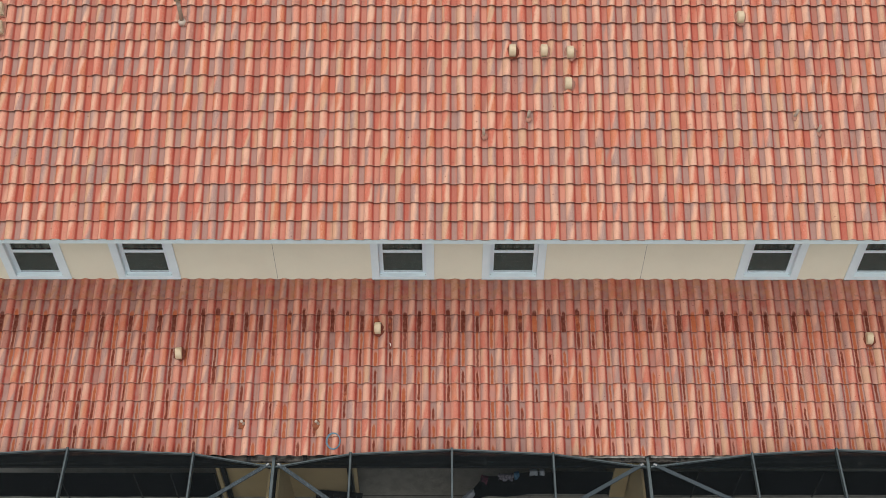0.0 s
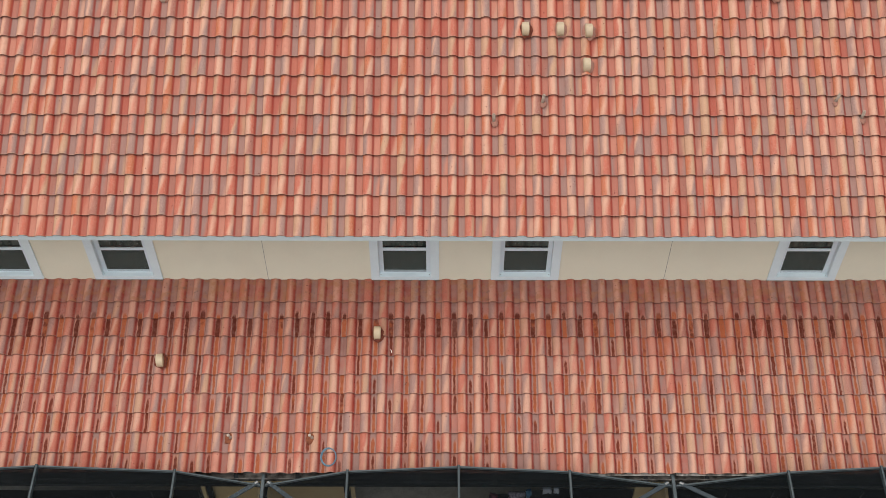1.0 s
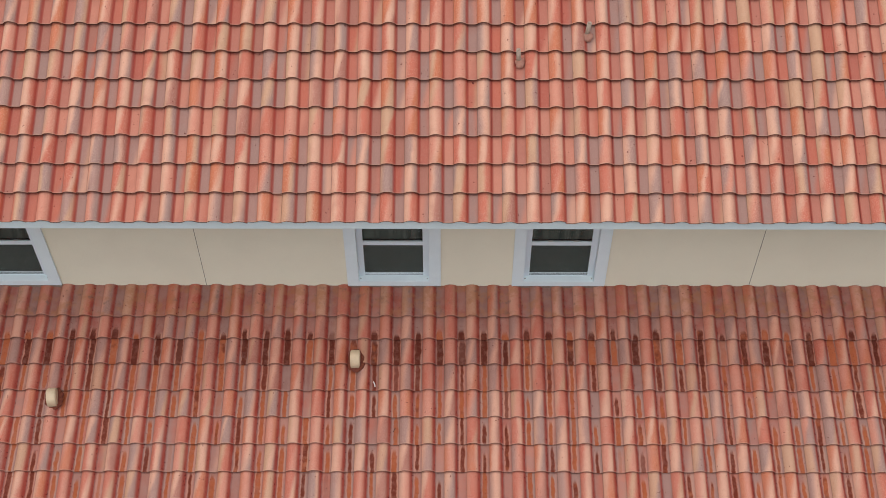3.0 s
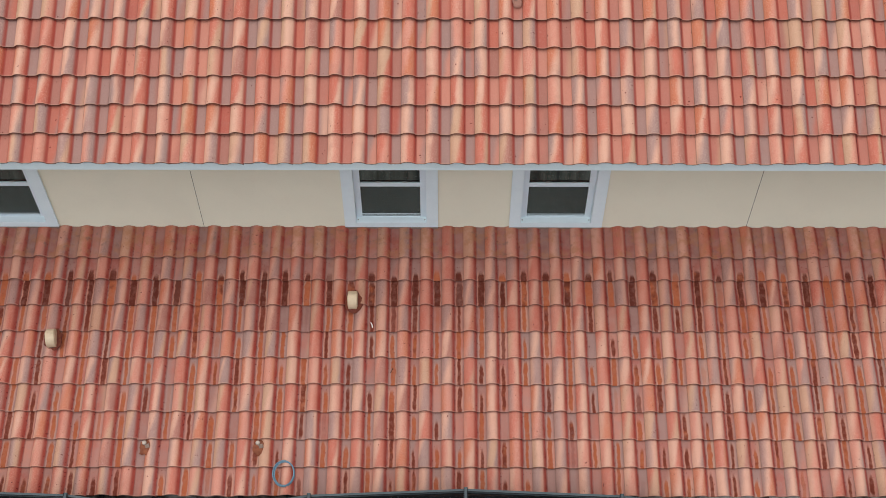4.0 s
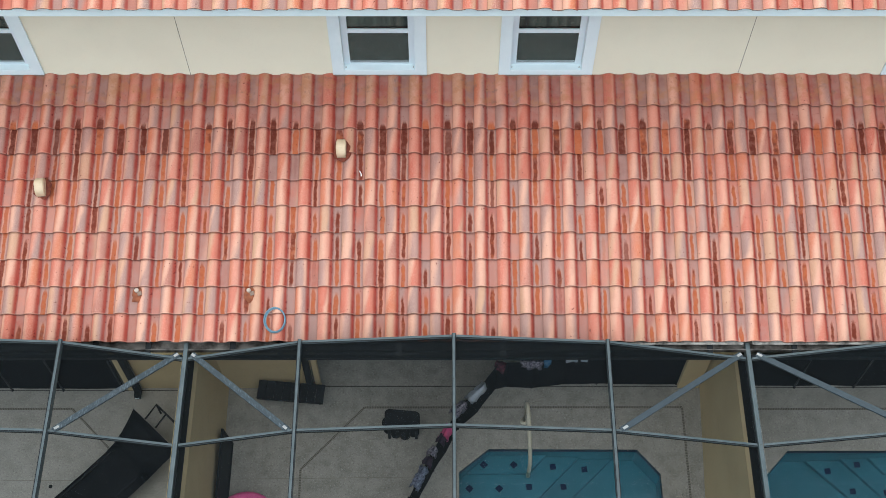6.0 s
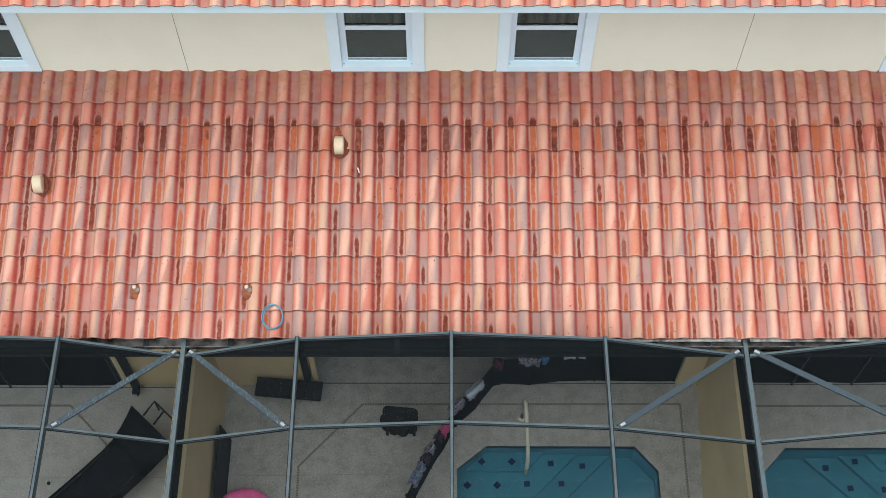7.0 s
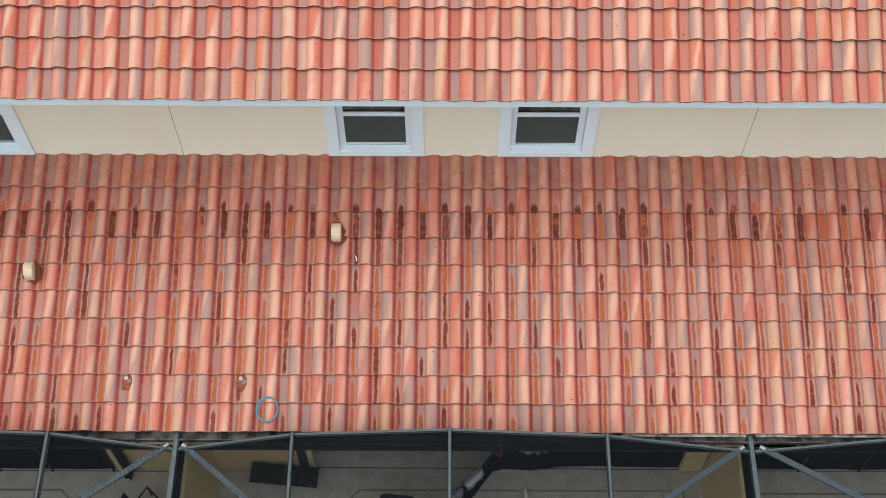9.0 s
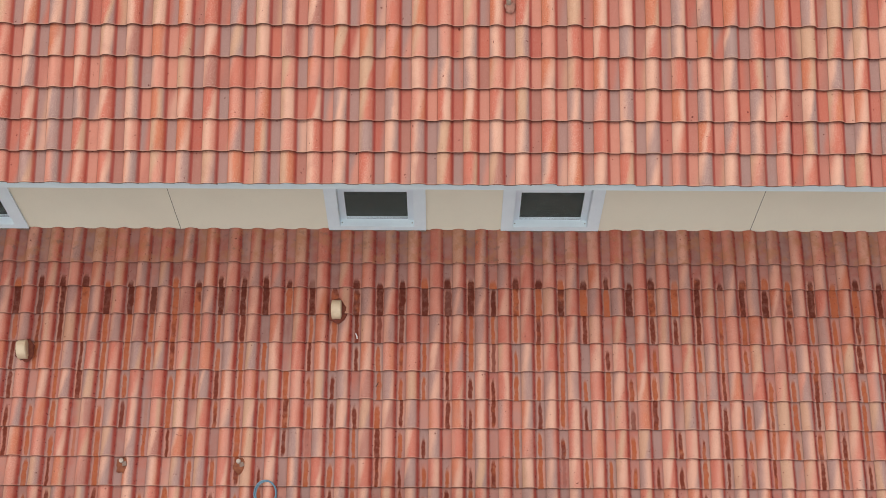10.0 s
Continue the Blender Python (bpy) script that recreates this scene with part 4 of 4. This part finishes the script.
# sun lounger
lounger = thing("sun_lounger", (-4.71, -4.55, 0), "black sling sun lounger with its backrest raised", "sun lounger")
turn = pose(0, 0, 0, 0, 0, -43)
ax = turn.to_3x3()


def lay(u, v, z):
    return turn @ Vector((u, v, z))


def sling(rows_, thick=0.012):
    bm = bmesh.new()
    grid = [[bm.verts.new(lay(u, v, z)) for u in (-w, -w * 0.5, 0, w * 0.5, w + 0.09)] for v, z, w in rows_]
    for a, b in zip(grid, grid[1:]):
        for k in range(4):
            bm.faces.new((a[k], a[k + 1], b[k + 1], b[k]))
    bmesh.ops.solidify(bm, geom=bm.faces[:], thickness=thick)
    return bm


part("seat_sling", sling([(-1.3, 0.36, 0.34), (-0.9, 0.33, 0.34), (-0.4, 0.31, 0.34), (0.0, 0.32, 0.34), (0.2, 0.35, 0.35)]), "black_fabric", lounger, "black woven seat sling", True)
part("back_sling", sling([(0.2, 0.35, 0.35), (0.38, 0.43, 0.37), (0.55, 0.52, 0.40), (0.70, 0.60, 0.44)]), "black_fabric", lounger, "black woven backrest sling", True)
for u in (-0.29, 0.29):
    part("side_rail", tube([lay(u, -1.28, 0.325), lay(u, 0.2, 0.315)], 0.016, 8), "black_frame", lounger)
    for v in (-1.1, 0.1):
        part("leg", tube([lay(u, v, 0.32), lay(u * 0.95, v, 0.0)], 0.014, 8), "black_frame", lounger)
frame_ = [(-4.43, -3.80), (-4.29, -3.57), (-3.97, -3.87), (-3.96, -4.15)]
part("support_frame", tube([(x + 4.71, y + 4.55, 0.34) for x, y in frame_], 0.016, 8), "black_frame", lounger, "black tubular support frame")
part("rung", tube([(-4.13 + 4.71, -3.72 + 4.55, 0.34), (-4.25 + 4.71, -3.95 + 4.55, 0.38)], 0.014, 8), "black_frame", lounger)
for x, y in frame_[1:3]:
    part("leg", tube([(x + 4.71, y + 4.55, 0.34), (x + 4.71, y + 4.55, 0.0)], 0.014, 8), "black_frame", lounger)

# pool handrail
rail = thing("pool_handrail", (0, 0, 0), "curved ivory handrail at the pool steps", "handrail")
pts_ = [(1.2, -3.70, 0.0), (1.2, -3.70, 0.62), (1.2, -3.71, 0.72), (1.203, -3.75, 0.80), (1.208, -3.83, 0.835), (1.215, -3.95, 0.80), (1.23, -4.15, 0.62),
        (1.245, -4.33, 0.40), (1.25, -4.41, 0.29), (1.253, -4.445, 0.15), (1.253, -4.45, -0.40)]
part("tube", tube(pts_, 0.03, 10), "ivory", rail, "", True)
part("flange", lathe([(0.06, 0), (0.06, 0.012), (0.03, 0.03)], 14, pose(1.2, -3.70, 0.001)), "ivory", rail, "round ivory floor flange")

# pink inflatable
bm = bmesh.new()
circle = [(-2.86 + 0.34 * math.cos(a), -5.2 + 0.28 * math.sin(a), 0.09) for a in np.linspace(0, 2 * math.pi, 33)[:-1]]
tube(circle, 0.09, 12, True, bm)
float_ob = link_mesh("swim_ring", bm, "pink", None, "", True)
tagged(float_ob, "bright pink inflatable swim ring lying on the patio", "swim ring")
wing = link_mesh("swim_armband", lathe([(0.03, 0), (0.07, 0.02), (0.08, 0.07), (0.07, 0.12), (0.03, 0.14)], 12), "pink", None, "", True)
wing.matrix_basis = pose(-3.03, -5.0, 0.0)
tagged(wing, "small pink inflatable armband on the patio", "armband")

# small dark cap on the patio floor
cap_ob = link_mesh("floor_cap", lathe([(0.028, 0), (0.028, 0.004), (0.02, 0.007)], 12), "black_frame")
cap_ob.matrix_basis = pose(-5.78, -4.72, 0.001)
tagged(cap_ob, "small round black cap in the concrete", "floor cap")


# ---- things on the roofs ----
def blob(radius, high, seed, squash=1.0):
    """A rough dab of mortar."""
    bm = bmesh.new()
    n = 18
    rings = []
    for k, (r, z) in enumerate(((1.0, -0.05), (0.92, 0.45), (0.6, 0.85), (0.25, 1.0))):
        ring = []
        for i in range(n):
            a = 2 * math.pi * i / n
            w = 1 + 0.28 * noise.noise(Vector((math.cos(a) * 2.1, math.sin(a) * 2.1, seed))) + 0.12 * noise.noise(Vector((math.cos(a) * 6, math.sin(a) * 6, seed + k)))
            ring.append(bm.verts.new((radius * r * w * math.cos(a), radius * squash * r * w * math.sin(a), high * z)))
        rings.append(ring)
    for a, b in zip(rings, rings[1:]):
        for i in range(n):
            bm.faces.new((a[i], a[(i + 1) % n], b[(i + 1) % n], b[i]))
    bm.faces.new(rings[-1])
    return bm


def hood_vent(place, slope, seed, turn=0, pale=False):
    """A gooseneck roof vent: an arched hood on a short neck, bedded in mortar."""
    top = thing("roof_vent", (0, 0, 0), "beige painted gooseneck roof vent bedded in red mortar", "roof vent", "roof vents")
    top.matrix_basis = pose(*place) @ pose(0, 0, 0, math.degrees(slope), 0, turn)
    w, r = 0.060, 0.125
    bm = bmesh.new()
    n = 14
    left, right = [], []
    for i in range(n + 1):
        a = math.pi * i / n
        y, z = r * math.cos(a), 0.055 + r * 0.98 * math.sin(a)
        left.append(bm.verts.new((-w, y, z)))
        right.append(bm.verts.new((w, y, z)))
    for s, x in ((left, -w), (right, w)):
        s.append(bm.verts.new((x, -r, 0.02)))
        s.append(bm.verts.new((x, r, 0.02)))
    m = len(left)
    for i in range(m - 1):
        if i != n + 1 - 1 + 1:
            bm.faces.new((left[i], left[i + 1], right[i + 1], right[i]))
    bm.faces.new((left[-1], left[0], right[0], right[-1]))
    bm.faces.new(left[::-1])
    bm.faces.new(right)
    bmesh.ops.recalc_face_normals(bm, faces=bm.faces[:])
    bmesh.ops.bevel(bm, geom=[e for e in bm.edges if e.is_boundary is False and abs(abs(e.verts[0].co.x) - w) < 1e-5 and abs(e.verts[0].co.x - e.verts[1].co.x) < 1e-5], offset=0.006, segments=2, affect="EDGES")
    hood = part("hood", bm, "beige", top)
    part("mouth", box((-w * 0.7, -r - 0.002, 0.022), (w * 0.7, -r + 0.004, 0.042), 0.002), "joint", hood, "dark open mouth")
    for s in (-1, 1):
        part("side_cap", lathe([(r * 0.78, 0), (r * 0.78, 0.004), (r * 0.7, 0.008)], 20, pose(s * w, 0, 0.06, 0, 90 * s, 0)), "beige", hood)
    part("neck", box((-w * 0.85, -r * 0.85, -0.04), (w * 0.85, r * 0.85, 0.03), 0.01), "beige", top)
    dab = part("mortar", blob(0.125, 0.04, seed, 1.3), "mortar_grey" if pale else "mortar", top, "rough mortar bedding", True)
    dab.location = (0.012, -0.01, 0.012)
    return top


for k, (x, y) in enumerate(((1.31, 2.57), (1.935, 2.57), (2.45, 2.54), (2.40, 1.96), (5.85, 3.20))):
    p0 = on_upper(x, y)
    hood_vent((p0.x, p0.y, p0.z + 0.04), STEEP, k * 3.7, pale=k != 0)
for k, (x, y) in enumerate(((-1.41, -1.09), (-5.48, -1.62), (8.72, -1.3))):
    p0 = on_lower(x, y)
    hood_vent((p0.x, p0.y, p0.z + 0.035), GENTLE, 20 + k * 2.3, (0, 6, -4)[k])


def vent_pipe(place, slope, high, radius, material, seed, leaning=0.0, low=False):
    top = thing("vent_pipe", place, "short plastic vent pipe in a mortar dab on tiles", "vent pipe", "vent pipes")
    m = pose(0, 0, 0, 0, leaning, 0)
    bm = bmesh.new()
    prof_ = [(radius, -0.06), (radius, high), (radius * 0.78, high), (radius * 0.74, high - 0.04)]
    lathe(prof_, 14, m, bm)
    pipe = part("pipe", bm, material, top, "", True)
    part("bore", lathe([(radius * 0.7, high - 0.035), (radius * 0.7, high - 0.033)], 12, m), "joint" if not low else material, pipe)
    if low:
        part("cap", lathe([(radius * 1.12, high - 0.03), (radius * 1.15, high + 0.002), (radius * 0.9, high + 0.012)], 14, m), "pvc", pipe, "pale pipe cap", True)
    dab = part("mortar", blob(0.092 if low else 0.062, 0.04 if low else 0.03, seed, 1.15), "rusty_mortar" if low else "mortar_grey", top, "rough mortar dab", True)
    dab.matrix_basis = pose(0.02, -0.045, 0.0, math.degrees(slope)) if low else pose(0.015, -0.03, -0.01, math.degrees(slope))
    if low:
        lump = part("cement_lump", box((-0.028, -0.026, 0), (0.03, 0.03, 0.022), 0.01), "cement", top, "grey lump of cement")
        lump.matrix_basis = pose(0.042, -0.04, 0.035, math.degrees(slope), 0, 20)
    return top


for k, (x, y, lean_) in enumerate(((0.735, 1.03, -3), (1.60, 1.35, 6), (6.83, 1.37, 10), (7.27, 1.09, 3), (-8.93, 2.66, -4))):
    p0 = on_upper(x, y)
    vent_pipe((p0.x, p0.y, p0.z + 0.02), STEEP, 0.19, 0.029, "stone_pipe", 1.0 + k * 1.9, lean_)
for k, (x, y) in enumerate(((-4.105, -2.99), (-2.61, -2.99))):
    p0 = on_lower(x, y)
    vent_pipe((p0.x, p0.y, p0.z + 0.0), GENTLE, 0.065, 0.026, "pvc", 30.0 + k, 0, True)

p0 = on_upper(-5.27, 3.15)
flue = thing("flue_pipe", tuple(p0), "tall beige metal flue pipe with a round cap", "flue pipe")
part("pipe", lathe([(0.042, -0.1), (0.042, 0.62), (0.036, 0.625)], 18), "stone_pipe", flue, "", True)
part("collar", lathe([(0.085, -0.05), (0.082, 0.03), (0.055, 0.06), (0.05, 0.06)], 18), "pvc", flue, "pale storm collar", True)
cap = part("cap", lathe([(0.05, 0.57), (0.078, 0.575), (0.08, 0.66), (0.074, 0.70), (0.066, 0.702), (0.062, 0.665), (0.03, 0.66)], 18), "beige", flue, "", True)
part("band", lathe([(0.082, 0.595), (0.082, 0.61)], 18), "joint", cap)
dab = part("mortar", blob(0.12, 0.05, 9.2), "mortar_grey", flue, "rough mortar dab", True)
dab.matrix_basis = pose(0.06, 0.03, 0.0, math.degrees(STEEP))


def box_vent(x, y, seed):
    p = on_upper(x, y)
    top = thing("box_vent", (0, 0, 0), "beige ridged metal box vent on the tiles", "roof vent", "box vents")
    top.matrix_basis = pose(p.x, p.y, p.z + 0.03, math.degrees(STEEP))
    bm = slab([(-0.16, -0.13), (0.16, -0.13), (0.12, 0.13), (-0.12, 0.13)], 0.0, 0.12, 0.02)
    body = part("body", bm, "beige", top)
    for k in range(4):
        x = -0.12 + k * 0.08
        fin = bmesh.new()
        low = [fin.verts.new(q) for q in ((x - 0.026, -0.125, 0.121), (x + 0.026, -0.125, 0.121), (x + 0.018, 0.12, 0.121), (x - 0.018, 0.12, 0.121))]
        tops = [fin.verts.new(q) for q in ((x, -0.11, 0.165), (x, 0.11, 0.150))]
        for f in ((low[3], low[2], low[1], low[0]), (low[0], low[1], tops[0]), (low[1], low[2], tops[1], tops[0]), (low[2], low[3], tops[1]), (low[3], low[0], tops[0], tops[1])):
            fin.faces.new(f)
        part("fin", fin, "beige", body, "folded metal fin")
    part("flange", box((-0.19, -0.16, -0.03), (0.19, 0.15, 0.0), 0.006), "mortar_grey", top, "dusty flange")


box_vent(-8.98, 3.36, 1)
box_vent(-8.96, 3.01, 2)

# coil of hose on the lower roof
bm = bmesh.new()
c0 = on_lower(-2.246, -3.385)
for r, dz, dx in ((0.148, 0.062, 0.0), (0.138, 0.072, 0.006), (0.146, 0.085, -0.006)):
    loop_ = []
    for a in np.linspace(0, 2 * math.pi, 41)[:-1]:
        x, y = dx + r * 0.94 * math.cos(a), r * 1.12 * math.sin(a)
        loop_.append((c0.x + x, c0.y + y * math.cos(GENTLE), c0.z + y * math.sin(GENTLE) + dz))
    tube(loop_, 0.0085, 7, True, bm)
tagged(link_mesh("hose_coil", bm, "hose", None, "", True), "loop of thin blue hose lying on the roof tiles", "hose")

q0 = on_lower(-0.86, -2.03)
twig = link_mesh("twig", tube([(q0.x - 0.02, q0.y - 0.03, q0.z + 0.03), (q0.x, q0.y, q0.z + 0.034), (q0.x + 0.012, q0.y + 0.035, q0.z + 0.03)], 0.005, 6), "twig")
tagged(twig, "small dark twig lying on the roof tiles", "twig")
q0 = on_lower(-1.14, -1.42)
feather = link_mesh("feather", tube([(q0.x - 0.02, q0.y + 0.04, q0.z + 0.04), (q0.x, q0.y, q0.z + 0.045), (q0.x + 0.006, q0.y - 0.04, q0.z + 0.036)], 0.007, 6), "feather")
tagged(feather, "small white feather lying on the roof tiles", "feather")

# ---- roofs ----


def tile_shape(length, wear=(0.0, 0.0), exposed=COURSE, back=1.0, lip=0.036):
    """One S-shaped clay tile: a flat pan and a raised barrel, with a thick front edge. Front at y = 0, running up the slope."""
    xs = [0.0, 0.08, 0.26, 0.39, 0.425, 0.48, 0.56, 0.66, 0.77, 0.87, 0.95, 1.0, 1.03]

    def height(u):
        if u < 0.40:
            return 0.006 + 0.006 * math.cos(2 * math.pi * u / 0.40)
        k = min(1.0, (u - 0.40) / 0.615)
        return 0.012 + 0.079 * math.sin(math.pi * k) ** 0.8 - 0.012 * k

    verts, faces = [], []
    n = len(xs)
    for y, lift in ((0.0, lip), (0.012, lip + 0.004), (length, 0.0)):
        for u in xs:
            verts.append((u * PITCH, y, height(u) * (back if y == length else 1.0) + lift))
    for y, drop in ((0.006, 0.018), (0.05, 0.016)):
        for u in xs:
            verts.append((u * PITCH, y, height(u) + lip - drop))
    for r in range(2):
        for i in range(n - 1):
            faces.append((r * n + i, r * n + i + 1, (r + 1) * n + i + 1, (r + 1) * n + i))
    for i in range(n - 1):
        faces.append((3 * n + i, 3 * n + i + 1, i + 1, i))
        faces.append((4 * n + i, 4 * n + i + 1, 3 * n + i + 1, 3 * n + i))
    me = bpy.data.meshes.new("tile")
    me.from_pydata(verts, [], faces)
    a = me.uv_layers.new(name="tile")
    b = me.uv_layers.new(name="wear")
    for k, l in enumerate(me.loops):
        v = verts[l.vertex_index]
        a.data[k].uv = (v[0] / PITCH, v[1] / exposed)
        b.data[k].uv = wear
    me.polygons.foreach_set("use_smooth", [True] * len(me.polygons))
    return me, verts, faces


def tiled(roof, rows, place, cols, near, mats, phase):
    """Covers a slope with tiles. rows: (slope place of the front edge, length, shown, wear). near: whether a tile is one to pick up."""
    rng = random.Random(7 + int(phase * 100))
    vs, fs, uv_a, uv_b = [], [], [], []
    for r, (s, length, shown, wear) in enumerate(rows):
        me, verts, faces = tile_shape(length, wear, shown, 0.4 if wear[1] < 0 else 1.0, 0.036 if wear[0] else 0.049)
        me.materials.append(M[mats[0]])
        for c in range(*cols):
            m = place(phase + c * PITCH, s)
            m = m @ pose(rng.uniform(-0.002, 0.002), rng.uniform(-0.006, 0.006), rng.uniform(-0.0015, 0.0025), rng.uniform(-0.25, 0.25), rng.uniform(-0.5, 0.5), rng.uniform(-0.5, 0.5))
            if near(r, c):
                ob = new("tile", me)
                ob.matrix_basis = m
                ob.parent = roof
            else:
                base = len(vs)
                vs += [tuple(m @ Vector(v)) for v in verts]
                fs += [tuple(base + i for i in f) for f in faces]
                for f in faces:
                    for i in f:
                        uv_a += [verts[i][0] / PITCH, verts[i][1] / shown]
                        uv_b += wear
    me = bpy.data.meshes.new("tile_field")
    me.from_pydata(vs, [], fs)
    me.uv_layers.new(name="tile").data.foreach_set("uv", uv_a)
    me.uv_layers.new(name="wear").data.foreach_set("uv", uv_b)
    me.polygons.foreach_set("use_smooth", [True] * len(me.polygons))
    me.materials.append(M[mats[1]])
    ob = new("tile_field", me)
    ob.parent = roof
    ob["kind"] = "stuff"


def deck(name, a, b, c, d, thick, parent):
    bm = bmesh.new()
    up = [bm.verts.new(q) for q in (a, b, c, d)]
    nrm = (b - a).cross(d - a).normalized() * thick
    lo = [bm.verts.new(Vector(q) - nrm) for q in (a, b, c, d)]
    bm.faces.new(up)
    bm.faces.new(lo[::-1])
    for i in range(4):
        bm.faces.new((up[(i + 1) % 4], up[i], lo[i], lo[(i + 1) % 4]))
    part(name, bm, "joint", parent)


roof_up = thing("roof_upper", (0, 0, 0), "upper roof of flashed salmon S-shaped clay tiles", "roof", kind="structure")
deck("decking", upper(WEST - 0.3, 0.05, -0.045), upper(EAST + 0.3, 0.05, -0.045), upper(EAST + 0.3, UP_LEN, -0.045), upper(WEST - 0.3, UP_LEN, -0.045), 0.05, roof_up)
deck("decking", Vector((EAST + 0.3, HALL - EAVE_Y, EAVE_Z)), Vector((WEST - 0.3, HALL - EAVE_Y, EAVE_Z)), upper(WEST - 0.3, UP_LEN, -0.02), upper(EAST + 0.3, UP_LEN, -0.02), 0.05, roof_up)
roof_low = thing("roof_lower", (0, 0, 0), "porch roof of rain-streaked salmon S-shaped clay tiles", "roof", kind="structure")
deck("decking", lower(WEST, LOW_EAVE - 0.06, -0.05), lower(EAST, LOW_EAVE - 0.06, -0.05), lower(EAST, -0.02, -0.05), lower(WEST, -0.02, -0.05), 0.05, roof_low)

FIRST, LAST = int((WEST - 0.3 + 0.51) / PITCH), int((EAST + 0.3 + 0.51) / PITCH)
front_rows = [(COURSE * k, COURSE + 0.05, COURSE, (0.0, 0.0)) for k in range(int(UP_LEN / COURSE))]
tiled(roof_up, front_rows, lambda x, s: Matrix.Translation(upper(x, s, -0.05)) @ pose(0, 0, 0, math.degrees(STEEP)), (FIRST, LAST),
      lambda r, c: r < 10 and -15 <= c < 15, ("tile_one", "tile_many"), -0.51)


def back_place(x, s):
    q = upper(x, s, -0.05)
    return Matrix.Translation((q.x, HALL - q.y, q.z)) @ pose(0, 0, 0, 0, 0, 180) @ pose(0, 0, 0, math.degrees(STEEP)) 


roof_back = thing("roof_back", (0, 0, 0), "far slope of the upper roof in salmon clay tiles", "roof", kind="structure")
tiled(roof_back, front_rows, back_place, (FIRST, LAST), lambda r, c: False, ("tile_one", "tile_many"), -0.5)
bm = bmesh.new()
for k in range(int((EAST - WEST) / 0.38) + 1):
    x = WEST - 0.2 + k * 0.38
    tube([(x, RIDGE_Y, EAVE_Z + UP_LEN * math.sin(STEEP) - 0.02), (x + 0.4, RIDGE_Y, EAVE_Z + UP_LEN * math.sin(STEEP) - 0.04)], 0.11, 10, False, bm)
part("ridge_cap", bm, "tile_many", roof_back, "rounded clay ridge tiles")["kind"] = "stuff"

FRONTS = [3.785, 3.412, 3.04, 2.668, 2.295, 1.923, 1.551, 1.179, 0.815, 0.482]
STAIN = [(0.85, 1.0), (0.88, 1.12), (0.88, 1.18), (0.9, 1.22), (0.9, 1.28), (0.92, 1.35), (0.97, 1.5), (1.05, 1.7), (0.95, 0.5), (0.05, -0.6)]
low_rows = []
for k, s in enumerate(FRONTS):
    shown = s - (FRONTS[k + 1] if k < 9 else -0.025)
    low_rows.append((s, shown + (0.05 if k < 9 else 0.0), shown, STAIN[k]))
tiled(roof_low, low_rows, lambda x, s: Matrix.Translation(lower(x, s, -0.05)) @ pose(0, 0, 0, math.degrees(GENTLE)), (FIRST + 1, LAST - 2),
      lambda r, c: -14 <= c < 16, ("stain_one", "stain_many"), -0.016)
